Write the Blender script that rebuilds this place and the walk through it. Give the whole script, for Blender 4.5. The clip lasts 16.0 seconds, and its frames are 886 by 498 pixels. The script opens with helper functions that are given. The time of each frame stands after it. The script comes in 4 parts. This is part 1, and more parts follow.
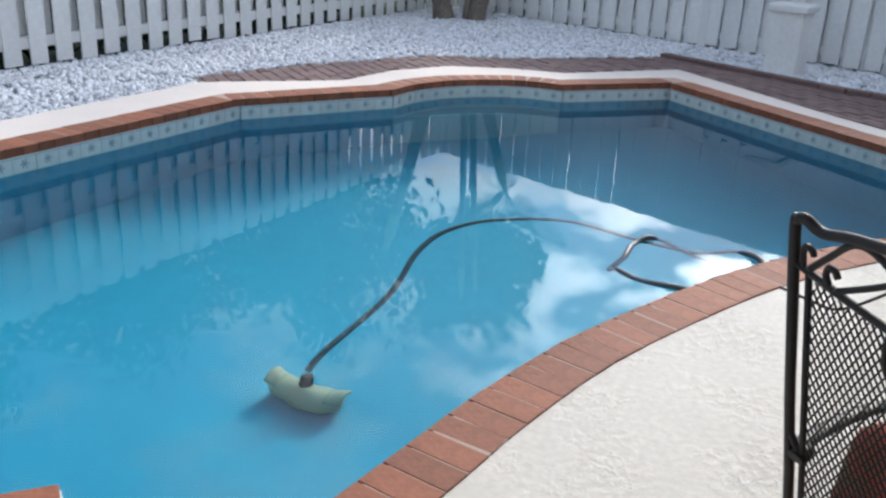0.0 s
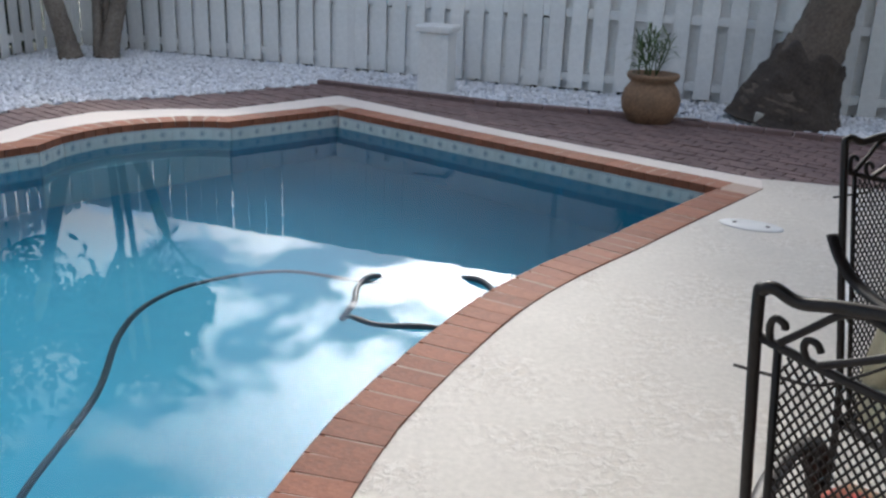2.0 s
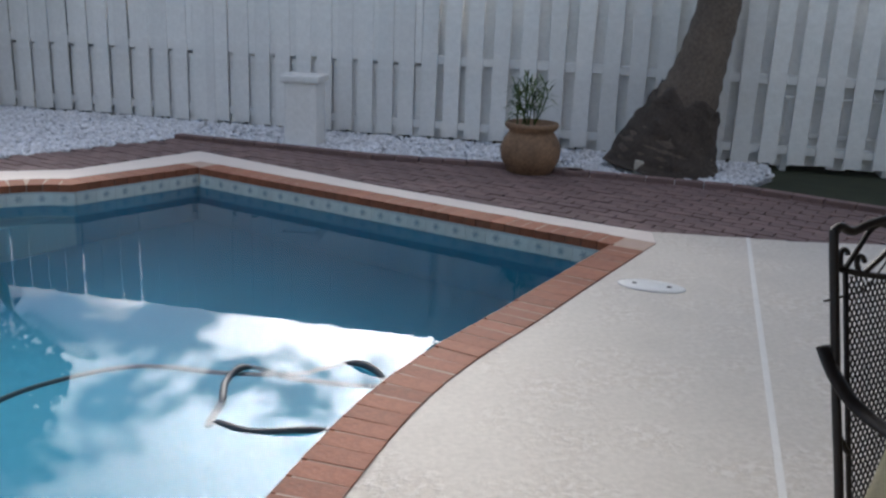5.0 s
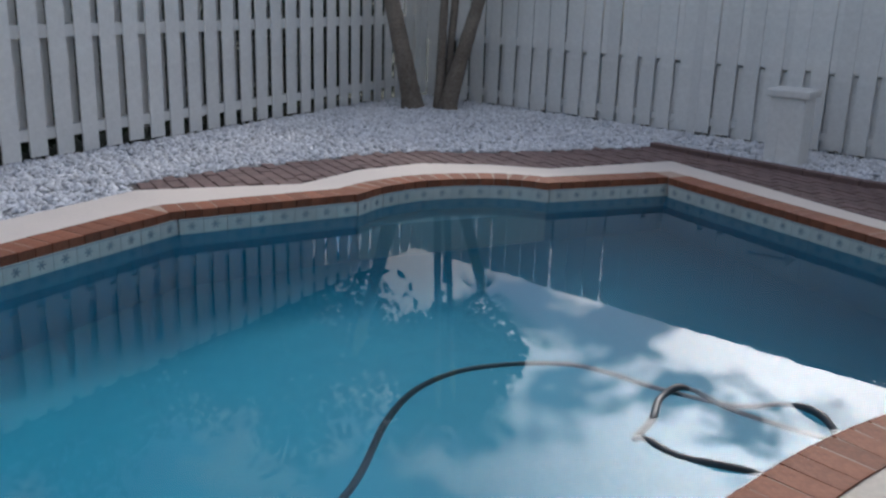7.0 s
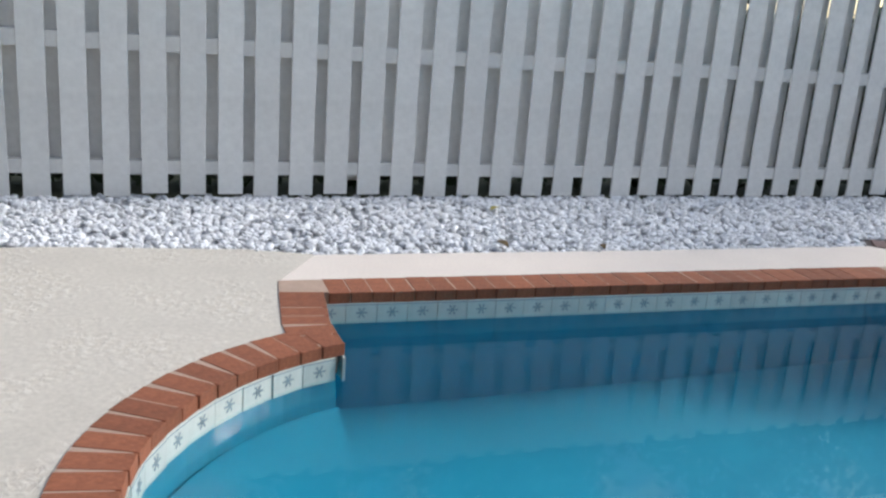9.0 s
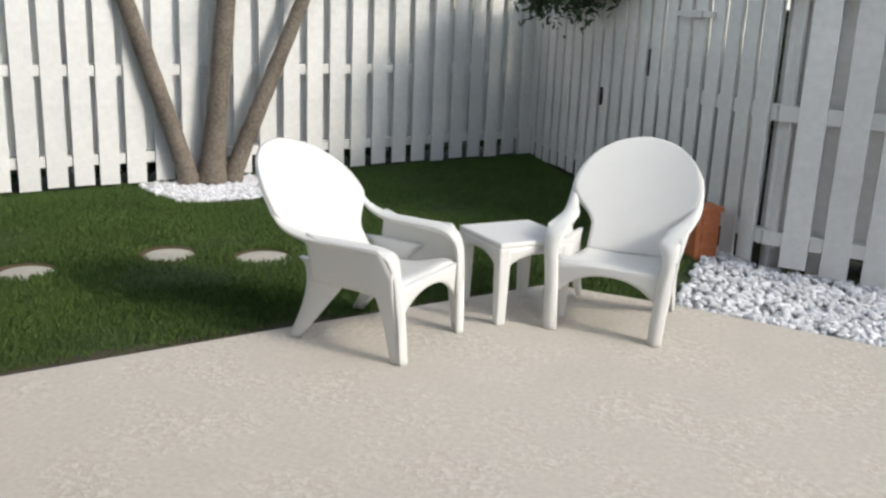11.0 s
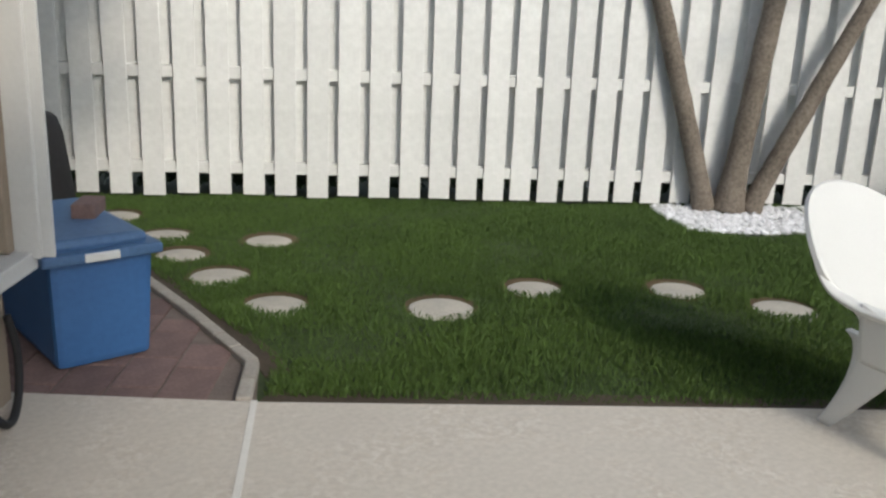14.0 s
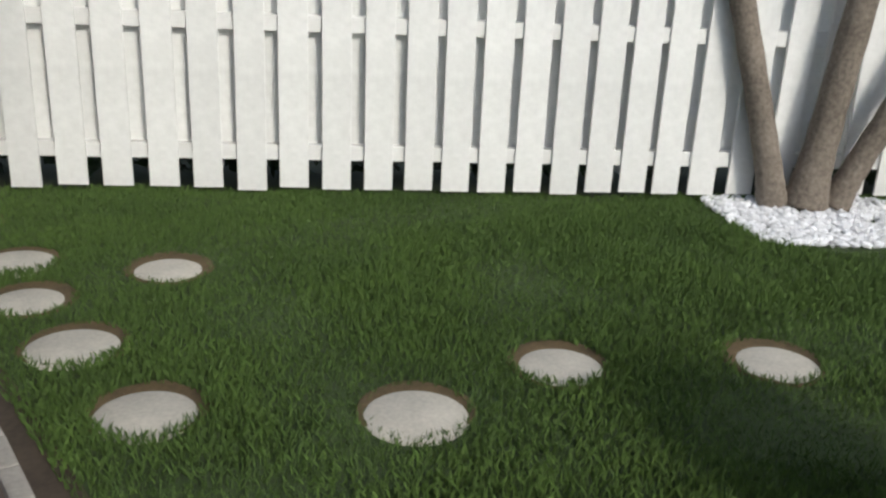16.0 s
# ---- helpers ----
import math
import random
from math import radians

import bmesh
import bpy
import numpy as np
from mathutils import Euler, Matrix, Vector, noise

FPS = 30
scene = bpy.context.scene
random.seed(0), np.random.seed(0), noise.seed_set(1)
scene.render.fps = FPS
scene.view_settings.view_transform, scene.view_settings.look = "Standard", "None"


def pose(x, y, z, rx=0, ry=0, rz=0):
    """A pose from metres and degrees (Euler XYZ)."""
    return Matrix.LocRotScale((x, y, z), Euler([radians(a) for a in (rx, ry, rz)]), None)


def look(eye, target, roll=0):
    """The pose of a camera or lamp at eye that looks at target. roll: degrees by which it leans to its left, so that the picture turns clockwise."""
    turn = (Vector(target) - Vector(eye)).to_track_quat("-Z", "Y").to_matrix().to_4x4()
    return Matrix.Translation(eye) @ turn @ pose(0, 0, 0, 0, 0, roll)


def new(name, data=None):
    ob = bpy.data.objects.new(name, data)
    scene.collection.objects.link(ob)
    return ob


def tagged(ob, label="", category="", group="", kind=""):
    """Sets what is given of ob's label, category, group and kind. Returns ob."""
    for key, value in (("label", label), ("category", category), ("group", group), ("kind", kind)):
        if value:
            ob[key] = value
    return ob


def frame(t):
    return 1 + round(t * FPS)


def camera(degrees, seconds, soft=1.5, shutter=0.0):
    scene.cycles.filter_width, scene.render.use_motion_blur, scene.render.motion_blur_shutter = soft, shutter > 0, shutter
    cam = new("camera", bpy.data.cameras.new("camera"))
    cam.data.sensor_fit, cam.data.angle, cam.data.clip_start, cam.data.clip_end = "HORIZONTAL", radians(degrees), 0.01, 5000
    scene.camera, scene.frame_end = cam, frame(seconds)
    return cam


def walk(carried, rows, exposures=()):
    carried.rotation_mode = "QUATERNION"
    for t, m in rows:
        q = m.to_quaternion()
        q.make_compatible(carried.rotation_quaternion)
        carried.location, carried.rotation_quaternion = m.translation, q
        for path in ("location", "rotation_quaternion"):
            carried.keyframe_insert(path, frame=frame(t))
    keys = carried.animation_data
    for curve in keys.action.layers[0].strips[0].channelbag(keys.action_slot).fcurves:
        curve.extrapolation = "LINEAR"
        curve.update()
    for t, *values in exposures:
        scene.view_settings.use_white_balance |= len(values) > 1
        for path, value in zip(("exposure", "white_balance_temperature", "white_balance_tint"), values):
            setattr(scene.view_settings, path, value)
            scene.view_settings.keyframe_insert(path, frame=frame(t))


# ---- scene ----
# ---- camera ----
cam = camera(52.0, 16.0, soft=2.5)
PATH = [
    (0.0, 0.416, -1.073, 1.461, 21.79, -21.27, -2.59),
    (0.5, 0.316, -0.916, 1.432, 13.34, -21.16, -2.64),
    (1.0, 0.213, -0.826, 1.431, 5.21, -20.53, -2.73),
    (1.5, 0.077, -0.818, 1.445, -1.24, -19.62, -2.04),
    (2.0, 0.020, -0.777, 1.447, -1.61, -18.80, -1.99),
    (2.5, 0.032, -0.633, 1.452, -1.23, -16.81, -2.11),
    (3.0, 0.060, -0.522, 1.455, -2.10, -15.98, -2.17),
    (3.5, 0.000, -0.425, 1.464, -4.90, -16.08, -2.46),
    (3.7, 0.000, -0.402, 1.461, -6.70, -15.90, -2.43),
    (4.7, 0.002, -0.280, 1.445, -10.50, -15.80, -2.25),
    (5.8, 0.004, -0.158, 1.429, -3.30, -15.75, -2.08),
    (6.0, 0.004, -0.135, 1.426, -0.21, -15.60, -2.05),
    (6.5, 0.058, -0.195, 1.428, 9.19, -16.23, -1.90),
    (7.0, 0.037, -0.150, 1.425, 19.69, -16.23, -1.83),
    (7.5, 0.068, -0.318, 1.431, 30.40, -16.39, -1.92),
    (8.0, 0.053, -0.361, 1.428, 40.69, -15.67, -1.93),
    (8.2, 0.064, -0.395, 1.427, 45.11, -15.45, -2.81),
    (10.3, -0.374, -0.299, 1.511, 96.04, -16.36, -2.27),
    (10.5, -0.354, -0.338, 1.512, 101.50, -15.98, -2.29),
    (11.0, -0.300, -0.478, 1.524, 112.83, -14.93, -2.40),
    (11.5, -0.314, -0.519, 1.520, 123.08, -14.44, -1.73),
    (12.0, -0.298, -0.552, 1.521, 134.35, -14.23, -1.67),
    (12.5, -0.299, -0.508, 1.526, 142.03, -14.29, -2.19),
    (13.0, -0.349, -0.502, 1.525, 144.445, -15.337, -2.405),
    (13.5, -0.428, -0.661, 1.544, 143.997, -15.641, -2.508),
    (14.0, -0.642, -0.950, 1.521, 143.76, -15.49, -2.23),
    (14.5, -0.925, -1.280, 1.501, 143.81, -15.56, -2.97),
    (15.0, -1.210, -1.641, 1.472, 143.031, -17.208, -2.829),
    (15.5, -1.508, -2.016, 1.489, 145.177, -17.82, -1.987),
    (16.0, -1.779, -2.438, 1.457, 142.975, -19.669, -2.507),
]
EXPO = [(0.0, 0.62, 5850, 9), (1.5, 0.50, 5950, 10), (3.0, 0.37, 6000, 10), (6.0, 0.03, 5980, 12), (7.0, -0.20, 5980, 12), (7.5, -0.12, 6000, 11), (8.2, 0.20, 6000, 9), (9.2, 0.30, 6100, 9), (10.3, 0.24, 6250, 8), (11.0, 0.14, 6380, 9), (12.5, -0.04, 6350, 9), (14.5, -0.10, 6350, 8), (16.0, 0.03, 6250, 8)]
walk(cam, [(t, pose(x, y, z, 90 + pitch, roll, yaw)) for t, x, y, z, yaw, pitch, roll in PATH], EXPO)

# ---- sky and sun ----
SUN_ELEV, SUN_AZ = 30.0, 84.0            # azimuth of the sun in the plan, counter-clockwise from +x
world = bpy.data.worlds.new("sky")
scene.world = world
world.use_nodes = True
wn, wl = world.node_tree.nodes, world.node_tree.links
wn.clear()
w_out, w_bg = wn.new("ShaderNodeOutputWorld"), wn.new("ShaderNodeBackground")
w_sky = wn.new("ShaderNodeTexSky")
w_sky.sky_type, w_sky.sun_disc = "NISHITA", False
w_sky.sun_elevation, w_sky.sun_rotation = radians(SUN_ELEV), radians(90 - SUN_AZ)
w_sky.air_density, w_sky.dust_density = 1.0, 0.4
w_tc, w_map, w_noise, w_ramp, w_mix = (wn.new("ShaderNodeTexCoord"), wn.new("ShaderNodeMapping"), wn.new("ShaderNodeTexNoise"),
                                       wn.new("ShaderNodeValToRGB"), wn.new("ShaderNodeMixRGB"))
w_map.inputs["Scale"].default_value = (1.0, 1.0, 2.2)
w_map.inputs["Location"].default_value = (0.35, 0.1, 0.2)
w_noise.inputs["Scale"].default_value, w_noise.inputs["Detail"].default_value, w_noise.inputs["Roughness"].default_value = 4.6, 10, 0.58
w_ramp.color_ramp.elements[0].position, w_ramp.color_ramp.elements[1].position = 0.49, 0.555
# clouds, brighter towards the sun that stands behind them
w_dot, w_max, w_pow, w_gain, w_tint = (wn.new("ShaderNodeVectorMath"), wn.new("ShaderNodeMath"), wn.new("ShaderNodeMath"), wn.new("ShaderNodeMath"), wn.new("ShaderNodeMixRGB"))
w_dot.operation = "DOT_PRODUCT"
w_dot.inputs[1].default_value = (math.cos(radians(SUN_AZ)) * math.cos(radians(SUN_ELEV)), math.sin(radians(SUN_AZ)) * math.cos(radians(SUN_ELEV)), math.sin(radians(SUN_ELEV)))
w_max.operation, w_max.inputs[1].default_value = "MAXIMUM", 0.0
w_pow.operation, w_pow.inputs[1].default_value = "POWER", 32.0
w_gain.operation, w_gain.inputs[1].default_value, w_gain.inputs[2].default_value = "MULTIPLY_ADD", 100.0, 6.6
w_tint.blend_type, w_tint.inputs[0].default_value, w_tint.inputs[1].default_value = "MULTIPLY", 1.0, (1.0, 0.97, 0.92, 1)
wl.new(w_tc.outputs["Generated"], w_dot.inputs[0])
wl.new(w_dot.outputs["Value"], w_max.inputs[0])
wl.new(w_max.outputs[0], w_pow.inputs[0])
wl.new(w_pow.outputs[0], w_gain.inputs[0])
wl.new(w_gain.outputs[0], w_tint.inputs[2])
wl.new(w_tint.outputs["Color"], w_mix.inputs[2])
wl.new(w_tc.outputs["Generated"], w_map.inputs["Vector"])
wl.new(w_map.outputs["Vector"], w_noise.inputs["Vector"])
w_near, w_sum = wn.new("ShaderNodeMath"), wn.new("ShaderNodeMath")
w_near.operation, w_near.inputs[1].default_value = "POWER", 30.0
w_sum.operation, w_sum.inputs[1].default_value = "MULTIPLY_ADD", 0.11
wl.new(w_max.outputs[0], w_near.inputs[0])
wl.new(w_near.outputs[0], w_sum.inputs[0])
wl.new(w_noise.outputs["Fac"], w_sum.inputs[2])
wl.new(w_sum.outputs[0], w_ramp.inputs["Fac"])
wl.new(w_ramp.outputs["Color"], w_mix.inputs[0])
wl.new(w_sky.outputs["Color"], w_mix.inputs[1])
wl.new(w_mix.outputs["Color"], w_bg.inputs["Color"])
w_bg.inputs["Strength"].default_value = 0.145
wl.new(w_bg.outputs["Background"], w_out.inputs["Surface"])
sun = new("sun", bpy.data.lights.new("sun", "SUN"))
sun.data.energy, sun.data.angle, sun.data.color = 1.55, radians(7.0), (1.0, 0.88, 0.72)
az, el = radians(SUN_AZ), radians(SUN_ELEV)
sun.matrix_world = look((math.cos(az) * math.cos(el) * 60, math.sin(az) * math.cos(el) * 60, math.sin(el) * 60), (0, 0, 0))


# ---- materials ----
def material(name, color, rough=0.6, var=0.15, scale=6.0, fine=60.0, bump=0.2, metal=0.0, spec=0.5, tone=None, per_object=0.0, per_island=0.0, dist=0.01):
    """A surface with grain at two scales, fine relief, and piece-to-piece variation."""
    m = bpy.data.materials.new(name)
    m.use_nodes = True
    n, l = m.node_tree.nodes, m.node_tree.links
    b = n["Principled BSDF"]
    b.inputs["Roughness"].default_value, b.inputs["Metallic"].default_value = rough, metal
    b.inputs["Specular IOR Level"].default_value = spec
    tc = n.new("ShaderNodeTexCoord")
    big, small = n.new("ShaderNodeTexNoise"), n.new("ShaderNodeTexNoise")
    big.inputs["Scale"].default_value, big.inputs["Detail"].default_value = scale, 5
    small.inputs["Scale"].default_value, small.inputs["Detail"].default_value = fine, 4
    l.new(tc.outputs["Object"], big.inputs["Vector"])
    l.new(tc.outputs["Object"], small.inputs["Vector"])
    tone = tone or tuple(c * (1 - 2.2 * var) for c in color)
    ramp = n.new("ShaderNodeValToRGB")
    ramp.color_ramp.elements[0].position, ramp.color_ramp.elements[1].position = 0.32, 0.68
    ramp.color_ramp.elements[0].color, ramp.color_ramp.elements[1].color = (*tone, 1), (*color, 1)
    add = n.new("ShaderNodeMath")
    add.operation = "ADD"
    half = n.new("ShaderNodeMath")
    half.operation, half.inputs[1].default_value = "MULTIPLY", 0.5
    l.new(big.outputs["Fac"], add.inputs[0])
    l.new(small.outputs["Fac"], add.inputs[1])
    l.new(add.outputs[0], half.inputs[0])
    l.new(half.outputs[0], ramp.inputs["Fac"])
    col = ramp.outputs["Color"]
    for amount, node, out in ((per_object, "ShaderNodeObjectInfo", "Random"), (per_island, "ShaderNodeNewGeometry", "Random Per Island")):
        if amount:
            info, rng, hsv = n.new(node), n.new("ShaderNodeMapRange"), n.new("ShaderNodeHueSaturation")
            rng.inputs["To Min"].default_value, rng.inputs["To Max"].default_value = 1 - amount, 1 + amount
            l.new(info.outputs[out], rng.inputs["Value"])
            l.new(rng.outputs["Result"], hsv.inputs["Value"])
            l.new(col, hsv.inputs["Color"])
            col = hsv.outputs["Color"]
    l.new(col, b.inputs["Base Color"])
    if bump:
        bp = n.new("ShaderNodeBump")
        bp.inputs["Strength"].default_value, bp.inputs["Distance"].default_value = bump, dist
        l.new(half.outputs[0], bp.inputs["Height"])
        l.new(bp.outputs["Normal"], b.inputs["Normal"])
    return m


M_FENCE = material("white_fence_paint", (0.80, 0.80, 0.78), 0.6, 0.05, 2.5, 25, 0.15, tone=(0.66, 0.66, 0.64), per_object=0.05)
M_RAIL = material("white_rail_paint", (0.74, 0.74, 0.72), 0.65, 0.06, 3, 30, 0.15)
M_DECK = material("beige_deck_concrete", (0.64, 0.59, 0.52), 0.7, 0.16, 2.6, 40, 0.25, tone=(0.50, 0.46, 0.405))


def trowelled(m, scale, amount, depth):
    """Adds patches of rough trowel texture with pale flecks to a concrete surface."""
    n, l = m.node_tree.nodes, m.node_tree.links
    b = n["Principled BSDF"]
    tc, nz, rp, mx, bp = (n.new("ShaderNodeTexCoord"), n.new("ShaderNodeTexNoise"), n.new("ShaderNodeValToRGB"), n.new("ShaderNodeMixRGB"), n.new("ShaderNodeBump"))
    patch, edge, gain = n.new("ShaderNodeTexNoise"), n.new("ShaderNodeValToRGB"), n.new("ShaderNodeMath")
    nz.inputs["Scale"].default_value, nz.inputs["Detail"].default_value, nz.inputs["Roughness"].default_value, nz.inputs["Distortion"].default_value = scale, 5, 0.6, 0.5
    patch.inputs["Scale"].default_value, patch.inputs["Detail"].default_value = 2.6, 4
    rp.color_ramp.elements[0].position, rp.color_ramp.elements[1].position = 0.44, 0.62
    edge.color_ramp.elements[0].position, edge.color_ramp.elements[1].position = 0.44, 0.60
    gain.operation, gain.inputs[1].default_value = "MULTIPLY", amount
    mx.blend_type = "OVERLAY"
    bp.inputs["Distance"].default_value = depth
    l.new(tc.outputs["Object"], nz.inputs["Vector"])
    l.new(tc.outputs["Object"], patch.inputs["Vector"])
    l.new(patch.outputs["Fac"], edge.inputs["Fac"])
    l.new(edge.outputs["Color"], gain.inputs[0])
    l.new(gain.outputs[0], mx.inputs[0])
    l.new(edge.outputs["Color"], bp.inputs["Strength"])
    l.new(nz.outputs["Fac"], rp.inputs["Fac"])
    l.new(b.inputs["Base Color"].links[0].from_socket, mx.inputs[1])
    l.new(rp.outputs["Color"], mx.inputs[2])
    l.new(mx.outputs["Color"], b.inputs["Base Color"])
    l.new(rp.outputs["Color"], bp.inputs["Height"])
    l.new(b.inputs["Normal"].links[0].from_socket, bp.inputs["Normal"])
    l.new(bp.outputs["Normal"], b.inputs["Normal"])


trowelled(M_DECK, 28.0, 0.11, 0.003)
M_BAND = material("pale_pink_deck_band", (0.74, 0.66, 0.60), 0.75, 0.06, 2, 60, 0.2)
M_JOINT = material("white_joint_strip", (0.75, 0.73, 0.69), 0.7, 0.06, 8, 60, 0.1)
M_BRICK = material("red_coping_brick", (0.315, 0.105, 0.05), 0.75, 0.2, 9, 70, 0.3, per_object=0.16)
M_MORTAR = material("pale_mortar", (0.46, 0.33, 0.26), 0.85, 0.1, 10, 90, 0.3)
M_PAVER = material("brown_red_paver", (0.225, 0.148, 0.135), 0.8, 0.2, 7, 60, 0.35, per_object=0.14)
M_SAND = material("dark_joint_sand", (0.20, 0.16, 0.14), 0.9, 0.2, 8, 90, 0.3)
M_SOIL = material("dark_soil", (0.075, 0.055, 0.038), 0.95, 0.2, 5, 40, 0.4)
M_GROUND = material("far_ground", (0.035, 0.045, 0.02), 0.95, 0.2, 0.5, 6, 0.2)
M_PEBBLE = material("white_marble_pebble", (0.80, 0.80, 0.82), 0.55, 0.1, 30, 120, 0.2, tone=(0.6, 0.61, 0.64), per_island=0.22)
M_PEBBED = material("grey_gravel_bed", (0.42, 0.43, 0.46), 0.9, 0.3, 25, 90, 0.6)
M_LAWN = material("lawn_soil_green", (0.042, 0.068, 0.018), 0.95, 0.25, 3, 30, 0.5)
M_GRASS = material("grass_blade", (0.082, 0.142, 0.025), 0.75, 0.25, 1.6, 12, 0.0, tone=(0.046, 0.085, 0.016), per_island=0.22)
M_THATCH = material("dry_thatch", (0.12, 0.082, 0.038), 0.9, 0.25, 10, 60, 0.0, per_island=0.3)
M_EDGING = material("grey_concrete_edging", (0.40, 0.37, 0.33), 0.85, 0.15, 6, 60, 0.3, per_object=0.1)
M_STONE = material("pale_round_stepping_stone", (0.54, 0.505, 0.44), 0.8, 0.14, 6, 60, 0.3)
M_PLASTER = material("blue_white_pool_plaster", (0.006, 0.215, 0.335), 0.7, 0.03, 0.8, 8, 0.0, tone=(0.004, 0.185, 0.30))
M_BENCH = material("pale_bench_plaster", (0.17, 0.36, 0.43), 0.7, 0.05, 2, 20, 0.0)
M_TILE = material("pale_glazed_waterline_tile", (0.62, 0.66, 0.62), 0.2, 0.06, 6, 40, 0.05, per_object=0.05)
M_MOTIF = material("grey_blue_tile_motif", (0.33, 0.40, 0.44), 0.25, 0.1, 20, 90, 0.0)
M_PLASTIC = material("white_resin", (0.72, 0.72, 0.70), 0.38, 0.02, 5, 90, 0.05)
M_BARK = material("grey_brown_bark", (0.26, 0.22, 0.18), 0.9, 0.30, 2.6, 40, 0.7, tone=(0.09, 0.072, 0.056), dist=0.02)
M_BARK_DARK = material("dark_palm_bark", (0.078, 0.060, 0.048), 0.95, 0.25, 5, 40, 0.5, tone=(0.032, 0.025, 0.020), dist=0.02)
M_BARK_RINGED = material("brown_ringed_palm_bark", (0.17, 0.135, 0.105), 0.9, 0.3, 3.0, 34, 0.6, tone=(0.065, 0.050, 0.040), dist=0.02)
M_FROND = material("palm_leaflet", (0.085, 0.14, 0.035), 0.5, 0.2, 3, 20, 0.0, per_island=0.25)
M_YELLOW = material("yellow_green_crownshaft", (0.42, 0.36, 0.05), 0.5, 0.2, 6, 30, 0.1)
M_LEAF = material("dark_leaf", (0.035, 0.07, 0.02), 0.5, 0.25, 3, 20, 0.0, per_island=0.35)
M_IRON = material("dark_brown_iron", (0.030, 0.024, 0.022), 0.5, 0.2, 20, 120, 0.1, metal=0.25)
M_TERRA = material("orange_terracotta", (0.52, 0.17, 0.065), 0.75, 0.15, 9, 60, 0.25)
M_POT = material("brown_clay_pot", (0.30, 0.18, 0.10), 0.7, 0.25, 5, 40, 0.3)
M_STUCCO = material("beige_stucco", (0.34, 0.275, 0.21), 0.85, 0.06, 6, 90, 0.5)
M_TRIM = material("white_aluminium", (0.68, 0.68, 0.67), 0.4, 0.04, 4, 60, 0.05)
M_BLUE = material("blue_storage_plastic", (0.052, 0.155, 0.37), 0.45, 0.1, 4, 40, 0.1, tone=(0.04, 0.12, 0.30))
M_LID = material("faded_blue_lid", (0.09, 0.19, 0.37), 0.5, 0.15, 4, 40, 0.1)
M_BLACK = material("black_cover", (0.016, 0.016, 0.018), 0.7, 0.2, 6, 40, 0.2)
M_HOSE = material("dark_grey_hose", (0.055, 0.075, 0.09), 0.5, 0.15, 10, 60, 0.1)
M_CLEAN = material("grey_green_cleaner", (0.25, 0.30, 0.21), 0.6, 0.15, 8, 40, 0.1)
M_RED = material("red_floral_fabric", (0.62, 0.06, 0.06), 0.85, 0.3, 14, 40, 0.2, tone=(0.05, 0.16, 0.07))
M_CREAM = material("cream_fabric", (0.66, 0.60, 0.40), 0.85, 0.1, 10, 160, 0.2)
M_DARK = material("dark_room", (0.03, 0.032, 0.035), 0.7, 0.2, 2, 20, 0.0)
M_SCREEN = material("dark_screen_mesh", (0.045, 0.047, 0.05), 0.9, 0.12, 3, 400, 0.2, spec=0.1)
M_ROOF = material("grey_shingle", (0.22, 0.20, 0.19), 0.85, 0.15, 5, 50, 0.3)


def glass(name, color, ior, rough=0.0, bump=0.0, bscale=3.0):
    m = bpy.data.materials.new(name)
    m.use_nodes = True
    n, l = m.node_tree.nodes, m.node_tree.links
    b = n["Principled BSDF"]
    b.inputs["Base Color"].default_value = (*color, 1)
    b.inputs["Transmission Weight"].default_value, b.inputs["IOR"].default_value, b.inputs["Roughness"].default_value = 1.0, ior, rough
    if bump:
        tc, nz, bp = n.new("ShaderNodeTexCoord"), n.new("ShaderNodeTexNoise"), n.new("ShaderNodeBump")
        nz.inputs["Scale"].default_value, nz.inputs["Detail"].default_value = bscale, 2
        bp.inputs["Strength"].default_value, bp.inputs["Distance"].default_value = bump, 0.01
        l.new(tc.outputs["Object"], nz.inputs["Vector"])
        l.new(nz.outputs["Fac"], bp.inputs["Height"])
        l.new(bp.outputs["Normal"], b.inputs["Normal"])
    return m


M_WATER = glass("pool_water", (0.70, 0.95, 1.0), 1.24, 0.0, 0.05, 2.2)
M_PANE = glass("window_glass", (0.9, 0.93, 0.95), 1.45)


# ---- mesh helpers ----
def mesh_object(name, bm, mat, smooth=False):
    me = bpy.data.meshes.new(name)
    bm.normal_update()
    bm.to_mesh(me)
    bm.free()
    for m in (mat if isinstance(mat, (list, tuple)) else [mat]):
        me.materials.append(m)
    if smooth:
        for p in me.polygons:
            p.use_smooth = True
    return new(name, me)


def part(name, bm, mat, parent, label="", smooth=False):
    """One mesh as a part of a thing, in the thing's own space."""
    ob = mesh_object(name, bm, mat, smooth)
    ob.parent = parent
    return tagged(ob, label)


def thing(name, m, label, category, group="", kind=""):
    ob = new(name)
    ob.empty_display_size = 0.1
    ob.matrix_world = m
    return tagged(ob, label, category, group, kind)


def box(bm, lo, hi, bevel=0.0, m=None, index=0):
    """A box between two corners, with bevelled edges."""
    b = bmesh.new()
    bmesh.ops.create_cube(b, size=1)
    for v in b.verts:
        v.co = Vector([(lo[i] + hi[i]) / 2 + v.co[i] * (hi[i] - lo[i]) for i in range(3)])
    if bevel:
        bmesh.ops.bevel(b, geom=b.edges[:], offset=bevel, segments=2, affect="EDGES", profile=0.6)
    join(bm, b, m, index)


